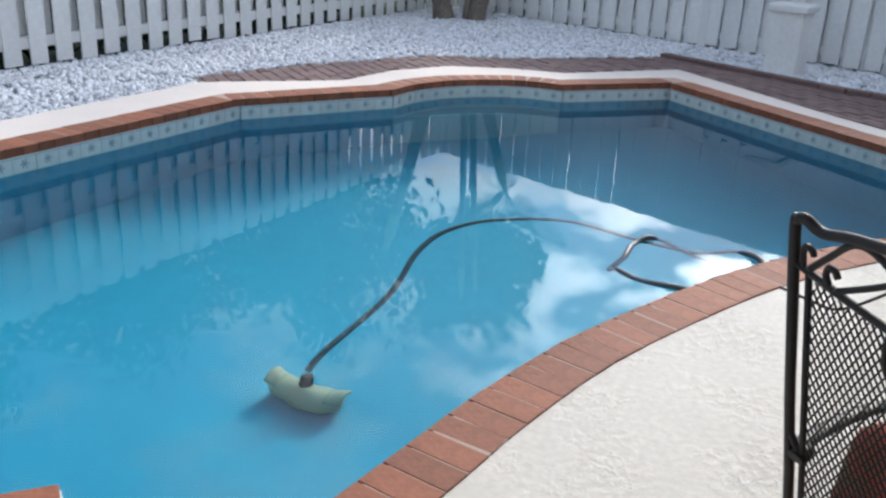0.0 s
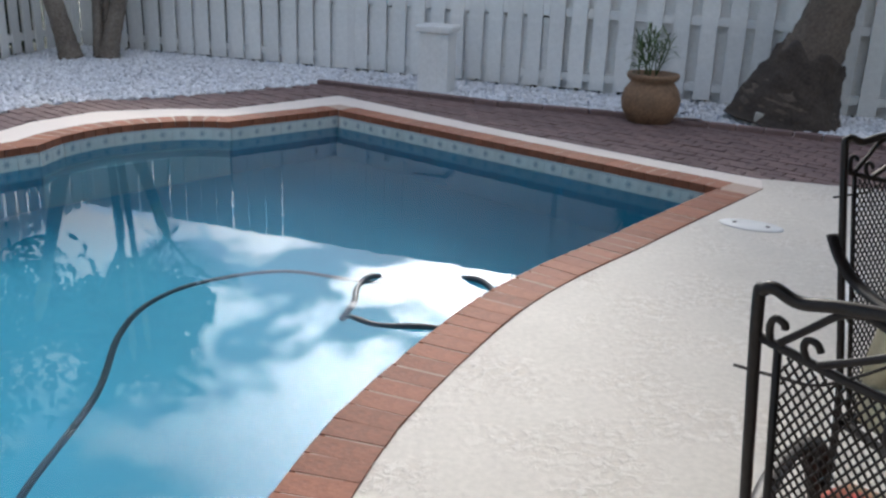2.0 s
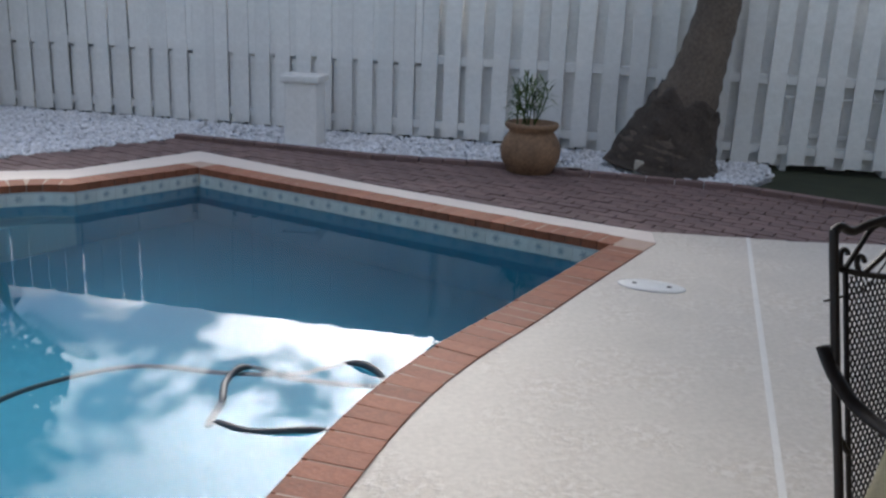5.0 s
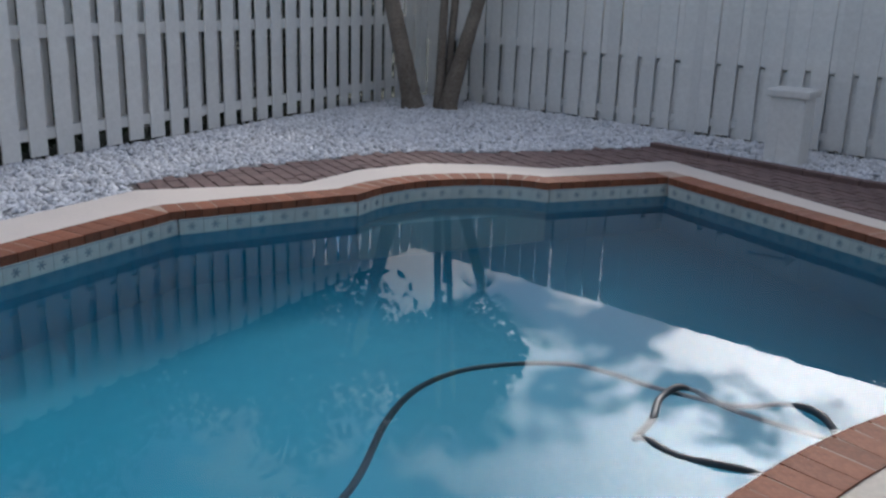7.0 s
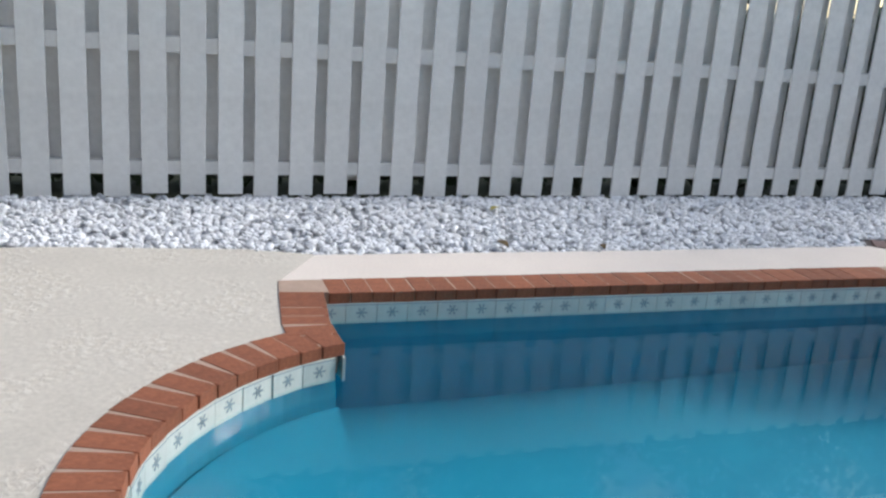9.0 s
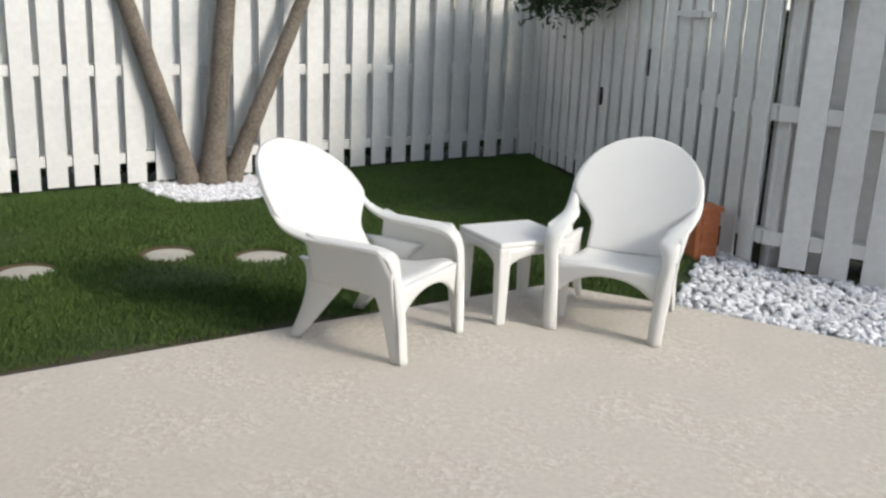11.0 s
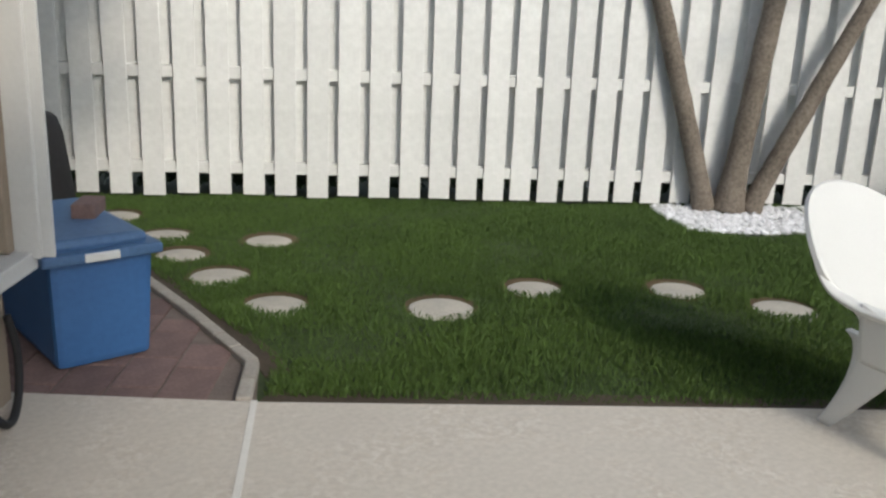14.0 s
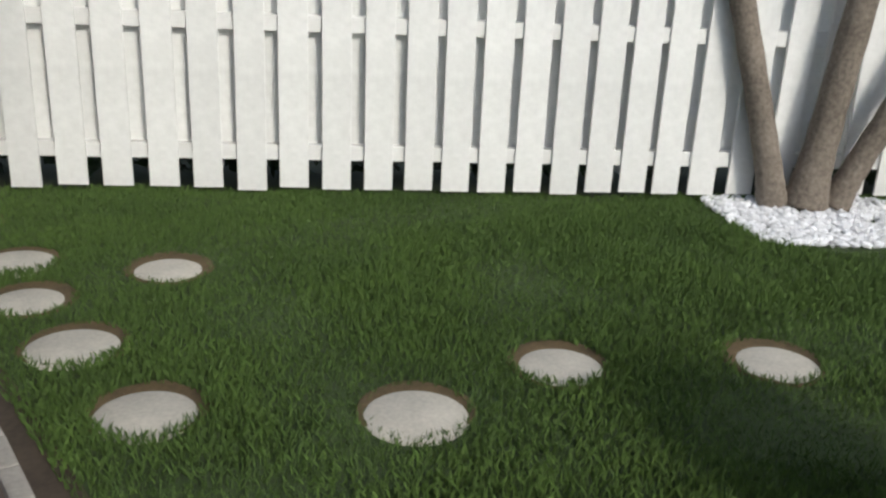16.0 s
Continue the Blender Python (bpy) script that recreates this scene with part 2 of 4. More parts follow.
def join(bm, b, m=None, index=0):
    """Moves the faces of b into bm."""
    made = [bm.verts.new(m @ v.co if m else v.co) for v in b.verts]
    b.verts.index_update()
    for f in b.faces:
        g = bm.faces.new([made[v.index] for v in f.verts])
        g.material_index, g.smooth = index or f.material_index, f.smooth
    b.free()


def smooth_path(points, steps=6):
    """A Catmull-Rom line through the points."""
    p = [Vector(q) for q in points]
    out = []
    for i in range(len(p) - 1):
        a, b, c, d = p[max(i - 1, 0)], p[i], p[i + 1], p[min(i + 2, len(p) - 1)]
        for k in range(steps):
            t = k / steps
            out.append(0.5 * ((2 * b) + (c - a) * t + (2 * a - 5 * b + 4 * c - d) * t * t + (3 * b - a - 3 * c + d) * t ** 3))
    return out + [p[-1]]


def tube(bm, points, radii, sides=8, caps=True, index=0, flat=1.0):
    """A round bar along points; radii is a number or one per point."""
    p = [Vector(q) for q in points]
    r = radii if isinstance(radii, (list, tuple)) else [radii] * len(p)
    rings, ref = [], None
    for i, q in enumerate(p):
        t = (p[min(i + 1, len(p) - 1)] - p[max(i - 1, 0)]).normalized()
        if ref is None:
            ref = Vector((0, 0, 1)) if abs(t.z) < 0.9 else Vector((1, 0, 0))
        u = t.cross(ref).normalized()
        w = u.cross(t).normalized()
        ref = w
        rings.append([bm.verts.new(q + (u * math.cos(2 * math.pi * k / sides) + w * flat * math.sin(2 * math.pi * k / sides)) * r[i]) for k in range(sides)])
    for a, b in zip(rings, rings[1:]):
        for k in range(sides):
            f = bm.faces.new((a[k], a[(k + 1) % sides], b[(k + 1) % sides], b[k]))
            f.smooth, f.material_index = True, index
    if caps:
        for ring in (rings[0][::-1], rings[-1]):
            bm.faces.new(ring).material_index = index


def lathe(bm, profile, sides=24):
    """A turned body from (radius, height) pairs."""
    rings = [[bm.verts.new((r * math.cos(2 * math.pi * k / sides), r * math.sin(2 * math.pi * k / sides), z)) for k in range(sides)] for r, z in profile]
    for a, b in zip(rings, rings[1:]):
        for k in range(sides):
            bm.faces.new((a[k], a[(k + 1) % sides], b[(k + 1) % sides], b[k])).smooth = True
    bm.faces.new(rings[0][::-1])
    bm.faces.new(rings[-1])


def slab(bm, outline, z0, z1, holes=()):
    """A flat slab with an outline in the plan and holes through it."""
    b = bmesh.new()
    edges = []
    for ring in (outline, *holes):
        vs = [b.verts.new((x, y, z1)) for x, y in ring]
        edges += [b.edges.new((vs[i], vs[(i + 1) % len(vs)])) for i in range(len(vs))]
    bmesh.ops.triangle_fill(b, use_beauty=True, use_dissolve=False, edges=edges)
    for f in b.faces:
        if f.normal.z < 0:
            f.normal_flip()
    side = [e for e in b.edges if len(e.link_faces) == 1]
    ret = bmesh.ops.extrude_edge_only(b, edges=side)
    for v in ret["geom"]:
        if isinstance(v, bmesh.types.BMVert):
            v.co.z = z0
    bmesh.ops.recalc_face_normals(b, faces=b.faces[:])
    join(bm, b)


def inside(x, y, ring):
    hit = False
    for (x0, y0), (x1, y1) in zip(ring, ring[1:] + ring[:1]):
        if (y0 > y) != (y1 > y) and x < (x1 - x0) * (y - y0) / (y1 - y0) + x0:
            hit = not hit
    return hit


def offset(ring, d):
    """A closed outline (counter-clockwise) moved outwards by d."""
    out = []
    n = len(ring)
    for i in range(n):
        a, b, c = Vector(ring[i - 1]), Vector(ring[i]), Vector(ring[(i + 1) % n])
        u, v = (b - a).normalized(), (c - b).normalized()
        nu, nv = Vector((u.y, -u.x)), Vector((v.y, -v.x))
        k = (nu + nv)
        k = k / max(k.dot(nu), 0.5)
        out.append(tuple(b + k * d))
    return out


# ---- plan ----
def arc(cx, cy, r, a0, a1, n):
    return [(cx + r * math.cos(radians(a0 + (a1 - a0) * i / n)), cy + r * math.sin(radians(a0 + (a1 - a0) * i / n))) for i in range(n + 1)]


# the pool's inner edge, counter-clockwise
NEAR = [tuple(p.xy) for p in smooth_path([(-1.14, 0.36, 0), (-0.98, 0.22, 0), (-0.76, 0.24, 0), (-0.56, 0.47, 0), (-0.44, 0.9, 0), (-0.36, 1.25, 0), (-0.18, 1.82, 0), (0.12, 2.45, 0), (0.38, 2.9, 0),
                                             (0.67, 3.28, 0), (1.01, 3.66, 0), (1.43, 4.15, 0), (2.0, 4.80, 0)], 3)]
BULGE = [tuple(p.xy) for p in smooth_path([(-1.45, 6.50, 0), (-1.72, 6.50, 0), (-2.02, 6.38, 0), (-2.32, 6.12, 0), (-2.50, 5.80, 0), (-2.56, 5.50, 0)], 4)]
STEP = arc(-2.15, 1.10, 1.22, 188, 324, 22)
POOL = NEAR + [(-0.64, 7.18)] + BULGE + [(-3.38, 4.50), (-3.97, 1.06), (-3.60, 0.96)] + STEP
FENCE_A = ((-4.42, 11.45), (-6.30, -0.72))
FENCE_G = ((-6.30, -0.72), (-9.95, -3.42))
FENCE_B = ((6.9, 6.53), (-4.42, 11.45))
FENCE_C = ((-9.95, -3.42), (-0.6, -9.02))
WATER_Z = -0.14
PINK = [(-4.60, 1.24), (-4.54, 1.57), (-4.26, 3.19), (-3.98, 4.92), (-3.08, 5.63), (-2.93, 6.30), (-2.60, 6.80), (-2.1, 7.02), (-1.58, 7.10), (-0.68, 7.98), (0.73, 6.55), (1.48, 5.86), (2.16, 5.27), (2.38, 5.10)]
PAVER_OUT = [(3.9, 4.72), (4.6, 5.4), (3.62, 6.42), (2.59, 6.95), (1.83, 7.35), (0.83, 7.70), (0.0, 8.18), (-0.95, 8.72), (-2.08, 7.75), (-3.0, 7.25), (-3.82, 5.95), (-4.18, 5.10)]
DECK_EDGE = [(-1.1, -4.59), (-2.0, -3.92), (-3.81, -2.74), (-5.20, -1.80), (-5.18, -1.08), (-5.03, -0.07), (-4.78, 0.89), (-4.60, 1.24)]


# ---- large structure ----
OUTER = offset(POOL, 0.205)

bm = bmesh.new()
slab(bm, [(-900, -900), (900, -900), (900, 900), (-900, 900)], -0.16, -0.06, [offset(POOL, 0.12)])
tagged(mesh_object("ground", bm, M_GROUND), "dry green-brown ground reaching the horizon", "ground", kind="structure")


def pool_depth(x, y):
    return -1.05


# pool shell: sloping floor and plastered walls
bm = bmesh.new()
ring = [bm.verts.new((x, y, -0.04)) for x, y in offset(POOL, 0.02)]
low = [bm.verts.new((x, y, pool_depth(x, y))) for x, y in offset(POOL, 0.0)]
for i in range(len(ring)):
    j = (i + 1) % len(ring)
    bm.faces.new((ring[i], low[i], low[j], ring[j]))
bm.faces.new(low)
bmesh.ops.triangulate(bm, faces=[f for f in bm.faces if len(f.verts) > 4])
tagged(mesh_object("pool_shell", bm, M_PLASTER), "pale blue plastered swimming pool basin", "swimming pool", kind="structure")

# shallow ledges below the surface, in the bulge and in the round step end
for outline, depth in ((BULGE, -0.42), (STEP, -0.42), ([(x * 0.55 - 2.15 * 0.45, y * 0.55 + 1.35 * 0.45) for x, y in STEP], -0.80)):
    bm = bmesh.new()
    slab(bm, outline, -1.75 if outline is BULGE else -1.14, depth)
    tagged(mesh_object("pool_step", bm, M_BENCH if outline is BULGE else M_PLASTER), "pale plastered underwater pool step", "pool step", kind="structure")

bm = bmesh.new()
slab(bm, offset(POOL, 0.01), WATER_Z - 0.001, WATER_Z)
bm.normal_update()
keep = [f for f in bm.faces if f.normal.z < 0.5]
bmesh.ops.delete(bm, geom=keep, context="FACES")
water = tagged(mesh_object("water", bm, M_WATER), "clear still blue pool water", "water", kind="structure")
water.visible_shadow = False

# near deck: from the coping to the lawn, the gravel and the house
i0 = min(range(len(OUTER)), key=lambda i: (Vector(OUTER[i]) - Vector((2.27, 4.85))).length)
k0 = POOL.index((-3.97, 1.06))
rim = [OUTER[i % len(OUTER)] for i in range(k0, len(OUTER) + i0 + 1)]
deck_ring = [(5.5, -6.5), (7.5, 2.5), (3.9, 4.72), (3.30, 4.82), (2.38, 5.10)] + rim[::-1] + DECK_EDGE[::-1] + [(-0.2, -5.8)]
bm = bmesh.new()
slab(bm, deck_ring, -0.10, 0.0)
tagged(mesh_object("patio", bm, M_DECK), "weathered beige textured concrete patio", "patio", kind="structure")

rim2 = [OUTER[i] for i in range(i0, k0 + 1)]
bm = bmesh.new()
slab(bm, rim2 + PINK, -0.10, -0.002)
tagged(mesh_object("deck_band", bm, M_BAND), "pale pinkish concrete band behind the pool coping", "pavement", kind="structure")

bm = bmesh.new()
slab(bm, [(x, y) for x, y in PINK[3:]] + [(3.30, 4.82)] + PAVER_OUT, -0.12, -0.022)
paver_bed = tagged(mesh_object("paver_border", bm, M_SAND), "weathered brown-red paver border along the pool deck", "pavement", kind="structure")

# gravel beds between the fences and the paving
GRAVEL_A = [(-4.42, 11.45), (-6.30, -0.72), (-6.75, -1.08), (-5.20, -1.10), (-5.03, -0.07), (-4.78, 0.89), (-4.60, 1.24), (-4.54, 1.57), (-4.26, 3.19), (-3.98, 4.92), (-4.18, 5.10),
            (-3.82, 5.95), (-3.0, 7.25), (-2.08, 7.75), (-0.95, 8.72), (0.0, 8.18), (0.83, 7.70), (1.83, 7.35), (2.59, 6.95), (3.62, 6.42), (4.3, 7.0), (4.55, 7.55)]
bm = bmesh.new()
slab(bm, GRAVEL_A, -0.12, -0.03)
tagged(mesh_object("gravel_bed", bm, M_PEBBED), "bed under white marble gravel by the fences", "gravel bed", kind="structure")

LAWN = [(-0.3, -9.2), (-0.9, -5.3), (-1.95, -5.5), (-2.28, -4.45), (-2.0, -3.94), (-3.81, -2.76), (-5.18, -1.83), (-5.18, -1.1), (-6.75, -1.08), (-9.95, -3.42)]
bm = bmesh.new()
slab(bm, LAWN, -0.12, -0.03)
tagged(mesh_object("lawn", bm, M_LAWN), "thick green mown lawn", "lawn", kind="structure")

PAVE2 = [(-1.1, -4.59), (-2.0, -3.92), (-2.18, -4.27), (-2.19, -5.0), (-2.16, -6.5), (-0.3, -6.6)]
bm = bmesh.new()
slab(bm, PAVE2, -0.12, -0.02)
pad_bed = tagged(mesh_object("paver_pad", bm, M_SAND), "reddish stamped paver pad beside the house", "pavement", kind="structure")


# fences: boards on both sides of three rails
def board_mesh(name, h0, h1, w):
    b = bmesh.new()
    box(b, (-w / 2, 0, h0), (w / 2, 0.018, h1), 0.003)
    me = bpy.data.meshes.new(name)
    b.to_mesh(me)
    b.free()
    me.materials.append(M_FENCE)
    return me


def slots_from(knots, pitch, long):
    """Places of the slots between front boards: (count, place) knots, carried on to both ends by the pitch."""
    out = []
    for (i0, s0), (i1, s1) in zip(knots, knots[1:]):
        out += [s0 + (s1 - s0) * (k - i0) / (i1 - i0) for k in range(i0, i1)]
    out.append(knots[-1][1])
    out.sort()
    while out[0] - pitch > 0.02:
        out.insert(0, out[0] - pitch)
    while out[-1] + pitch < long - 0.02:
        out.append(out[-1] + pitch)
    return out


def fence(name, a, b, label, rails, top, slots, back_low, face_posts=(), closed_from=None):
    """A board-on-board fence; its front looks to the left of the way from a to b."""
    a, b = Vector(a), Vector(b)
    long = (b - a).length
    root = thing(name, pose(a.x, a.y, 0, 0, 0, math.degrees(math.atan2(b.y - a.y, b.x - a.x))), label, "fence", kind="structure")
    front, back = board_mesh("board", 0.015, top, 0.148), board_mesh("board", back_low, top, 0.172)
    for z0, z1 in rails:
        q = bmesh.new()
        box(q, (0, -0.032, z0), (long, 0.032, z1), 0.003)
        part("rail", q, M_RAIL, root)
    rng = random.Random(name)
    ends = [slots[0] - 0.235] + slots + [slots[-1] + 0.235]
    places = [(front, 0.0325, (p + r) / 2, min((r - p - 0.045) / 0.148, 1.08)) for p, r in zip(ends, ends[1:]) if 0.05 < (p + r) / 2 < long - 0.05] + [(back, -0.0505, p, 1) for p in slots]
    for me, y, x, wide in places:
        ob = new("board", me)
        ob.parent = root
        ob.matrix_basis = pose(x + rng.uniform(-0.003, 0.003), y + rng.uniform(0, 0.003), rng.uniform(-0.012, 0.012), rng.uniform(-0.15, 0.15), rng.uniform(-0.25, 0.25), rng.uniform(-0.5, 0.5)) @ Matrix.Diagonal((wide, 1, 1, 1))
    for i in range(int(long / 2.4) + 1):
        q = bmesh.new()
        x = min(max(i * 2.4, 0.05), long - 0.05)
        box(q, (x - 0.045, -0.145, 0.10 if 0 < i < int(long / 2.4) else -0.05), (x + 0.045, -0.053, top - 0.02), 0.004)
        part("post", q, M_RAIL, root)
    if closed_from is not None:
        strip = board_mesh("infill_strip", rails[1][0] + 0.002, top, 0.070)
        low_strip = board_mesh("infill_strip", -0.01, rails[1][0] - 0.022, 0.074)
        for x in slots:
            if x > closed_from:
                ob = new("infill_strip", low_strip)
                ob.parent = root
                ob.matrix_basis = pose(x + rng.uniform(-0.004, 0.004), -0.010 + rng.uniform(0.0, 0.006), rng.uniform(-0.006, 0.0), 0, 0, rng.uniform(-0.5, 0.5))
                ob = new("infill_strip", strip)
                ob.parent = root
                ob.matrix_basis = pose(x + rng.uniform(-0.004, 0.004), 0.0325 - rng.uniform(0.008, 0.018), rng.uniform(-0.01, 0.01), 0, 0, rng.uniform(-0.5, 0.5))
    for x in face_posts:
        q = bmesh.new()
        box(q, (x - 0.05, 0.0328, -0.04), (x + 0.05, 0.058, top + 0.01), 0.004)
        part("cover_board", q, M_RAIL, root)
    return root


TALL = ((0.15, 0.24), (0.93, 1.03), (1.66, 1.75))
MID = ((0.18, 0.265), (0.885, 0.97), (1.62, 1.70))
LOW = ((0.10, 0.18), (0.74, 0.825), (1.64, 1.72))
SLOTS_A = slots_from([(0, 2.71), (4, 3.70), (9, 4.92), (16, 6.68), (21, 7.89), (26, 9.15), (32, 10.57), (38, 11.99)], 0.247, 12.31)
SLOTS_G = slots_from([(0, 0.02), (5, 1.11), (9, 1.99)], 0.228, 4.54)
SLOTS_B = slots_from([(0, 2.95), (3, 3.70), (6, 4.47), (9, 5.29), (13, 6.22), (16, 6.86), (20, 7.78), (21, 8.01), (22, 8.25), (23, 8.49), (26, 9.16), (28, 9.66), (29, 9.90), (33, 10.87), (34, 11.13)], 0.25, 12.34)
SLOTS_C = slots_from([(0, 4.49), (3, 5.10), (8, 6.16), (13, 7.34), (18, 8.56)], 0.235, 10.90)
fence("fence_1", *FENCE_A, "white painted board fence behind the gravel", TALL, 1.86, SLOTS_A, 0.14)
fence("fence_2", *FENCE_G, "white painted board fence with a gate", TALL, 1.86, SLOTS_G, 0.14)
fence("fence_3", *FENCE_B, "white painted board fence behind the pool", LOW, 1.88, SLOTS_B, -0.01, (8.25,), 5.9)
fence("fence_4", *FENCE_C, "sunlit white painted board fence behind the lawn", MID, 1.78, SLOTS_C, 0.17)
fence("fence_5", (7.6, 2.2), (6.9, 6.53), "white painted board fence at the patio end", LOW, 1.88, slots_from([(0, 0.2), (1, 0.443)], 0.243, 4.38), 0.09)

# ---- house ----
HX = Vector((0.575, 0.818))                 # along the wall, away from the corner
HN = Vector((-0.818, 0.575))                # out of the wall
H0 = Vector((-1.24, -4.42))


def house_point(s, out, z):
    p = H0 + HX * s + HN * out
    return Vector((p.x, p.y, z))


HM = Matrix(((HX.x, HN.x, 0, H0.x), (HX.y, HN.y, 0, H0.y), (0, 0, 1, 0), (0, 0, 0, 1)))
house = thing("house", HM, "beige stucco house with white window trim", "house", kind="structure")
q = bmesh.new()
box(q, (0, -0.2, -0.05), (2.1, 0, 0.62))
box(q, (0, -0.2, 2.05), (2.1, 0, 2.6))
box(q, (0, -0.2, 0.62), (0.06, 0, 2.05))
box(q, (1.95, -0.2, 0.62), (2.1, 0, 2.05))
box(q, (1.9, -1.6, -0.05), (2.1, -0.2, 2.6))
box(q, (1.9, -1.8, -0.05), (8.6, -1.6, 2.6))
box(q, (0, -4.0, -0.05), (0.2, -0.2, 2.6))
box(q, (0.0, 0.0005, 0.58), (0.052, 0.062, 2.05), 0.006)
part("wall", q, M_STUCCO, house)
q = bmesh.new()
box(q, (-0.9, -4.5, 2.6), (8.8, 0.9, 2.72), 0.02)
# unseen porch slab without posts, added to shade the house wall
box(q, (2.4, 0.9, 2.6), (8.8, 2.4, 2.70), 0.02)
# unseen eave strip, added to shade the upper end of the lawn fence
box(q, (-2.2, -4.5, 2.6), (-0.9, 0.35, 2.72), 0.02)
part("roof_and_shade_slabs", q, M_ROOF, house)
win = new("window")
win.parent = house
tagged(win, "white framed window with dark glass")
q = bmesh.new()
for lo, hi in (((0.06, -0.10, 0.62), (1.95, -0.02, 0.70)), ((0.06, -0.10, 1.97), (1.95, -0.02, 2.05)), ((0.06, -0.10, 0.70), (0.118, -0.02, 1.97)), ((1.88, -0.10, 0.70), (1.95, -0.02, 1.97)),
               ((1.02, -0.10, 0.70), (1.09, -0.02, 1.97)), ((0.118, -0.10, 1.34), (1.88, -0.03, 1.40))):
    box(q, lo, hi, 0.006)
part("window_frame", q, M_TRIM, win)
q = bmesh.new()
for s in (0.42, 0.62, 0.82, 1.28, 1.48, 1.68):
    box(q, (s, -0.078, 0.70), (s + 0.012, -0.066, 1.34))
for z in (0.91, 1.12):
    box(q, (0.118, -0.078, z), (1.88, -0.066, z + 0.012))
part("muntin", q, M_STUCCO, win)
for x0, x1 in ((0.118, 1.02), (1.09, 1.88)):
    for z0, z1 in ((0.70, 1.34), (1.40, 1.97)):
        q = bmesh.new()
        box(q, (x0, -0.064, z0), (x1, -0.058, z1))
        part("pane", q, M_PANE, win)
for x0, x1 in ((0.120, 1.018), (1.092, 1.878)):
    for z0, z1 in ((0.702, 1.338), (1.402, 1.968)):
        q = bmesh.new()
        box(q, (x0, -0.030, z0), (x1, -0.028, z1))
        part("insect_screen", q, M_SCREEN, win, "dark grey woven insect screen")
# near-black sheet whose colour gives the darkness of the unlit room
q = bmesh.new()
box(q, (0.07, -0.62, 0.5), (1.94, -0.60, 2.1))
part("dark_room_sheet", q, M_DARK, win, "dark sheet standing in for the unlit room behind the glass")
q = bmesh.new()
box(q, (-0.045, 0.0, 0.540), (2.0, 0.116, 0.575), 0.008)
box(q, (-0.045, 0.098, 0.505), (2.0, 0.122, 0.574), 0.006)
part("window_sill", q, M_TRIM, house)
q = bmesh.new()
for k, out in enumerate((0.19, 0.15)):
    box(q, (-0.05 + 0.024 * k, 0.004, 0.55), (-0.030 + 0.024 * k, out, 2.35), 0.006)
part("folded_shutter", q, M_TRIM, house, "folded white storm shutter at the house corner")


# ---- pool coping, tiles, paving ----
def along(ring, step):
    """Points spaced evenly on a closed outline: place, direction."""
    pts = [Vector(p) for p in ring]
    out, carry = [], 0.0
    for i in range(len(pts)):
        a, b = pts[i], pts[(i + 1) % len(pts)]
        d = (b - a).length
        s = carry
        while s < d:
            out.append((a + (b - a) * (s / d), (b - a).normalized()))
            s += step
        carry = s - d
    return out


bm = bmesh.new()
slab(bm, offset(POOL, 0.2045), -0.13, 0.0052, [offset(POOL, 0.012)])
coping = tagged(mesh_object("pool_coping", bm, M_MORTAR), "red brick pool coping with pale mortar joints", "coping", kind="structure")
q = bmesh.new()
box(q, (-0.0510, 0.0, -0.048), (0.0510, 0.214, 0.0068), 0.003)
brick_mesh = bpy.data.meshes.new("brick")
q.to_mesh(brick_mesh)
q.free()
brick_mesh.materials.append(M_BRICK)
rng = random.Random(5)
for p, d in along(offset(POOL, -0.008), 0.107):
    ob = new("brick", brick_mesh)
    ob.parent = coping
    ob.matrix_basis = pose(p.x, p.y, rng.uniform(-0.0015, 0.0015), 0, 0, math.degrees(math.atan2(-d.y, -d.x)) + rng.uniform(-0.8, 0.8))

q = bmesh.new()
box(q, (-0.0765, -0.012, -0.165), (0.0765, 0.0, -0.049), 0.002)
for k in range(6):
    a = 2 * math.pi * k / 6
    box(q, (0.010, -0.0135, -0.004), (0.028, -0.011, 0.004), 0, Matrix.Translation((0, 0, -0.097)) @ Matrix.Rotation(a, 4, "Y"), 1)
box(q, (-0.008, -0.0137, -0.105), (0.008, -0.011, -0.089), 0.003, None, 1)
box(q, (-0.0765, -0.0132, -0.058), (0.0765, -0.0112, -0.054), 0, None, 1)
tile_mesh = bpy.data.meshes.new("tile")
q.to_mesh(tile_mesh)
q.free()
tile_mesh.materials.append(M_TILE)
tile_mesh.materials.append(M_MOTIF)
tile_band = thing("waterline_tiles", Matrix(), "pale glazed waterline tiles with grey flower motifs", "tile band", kind="structure")
for p, d in along(offset(POOL, 0.0), 0.155):
    ob = new("tile", tile_mesh)
    ob.parent = tile_band
    ob.matrix_basis = pose(p.x, p.y, 0, 0, 0, math.degrees(math.atan2(-d.y, -d.x)))

# brick pavers behind the pool
q = bmesh.new()
box(q, (-0.097, -0.047, -0.05), (0.097, 0.047, 0.0), 0.006)
paver_mesh = bpy.data.meshes.new("paver")
q.to_mesh(paver_mesh)
q.free()
paver_mesh.materials.append(M_PAVER)
BORDER = [(x, y) for x, y in PINK[3:]] + [(3.30, 4.82)] + PAVER_OUT
rest = bmesh.new()
count, turn = 0, Matrix.Rotation(radians(-42), 4, "Z")
cells = []
for i in range(-60, 61):
    for j in range(-70, 71):
        p = turn @ Vector((i * 0.204 + (0.102 if j % 2 else 0), j * 0.104, 0)) + Vector((0, 6.5, 0))
        if inside(p.x, p.y, BORDER):
            cells.append(p)
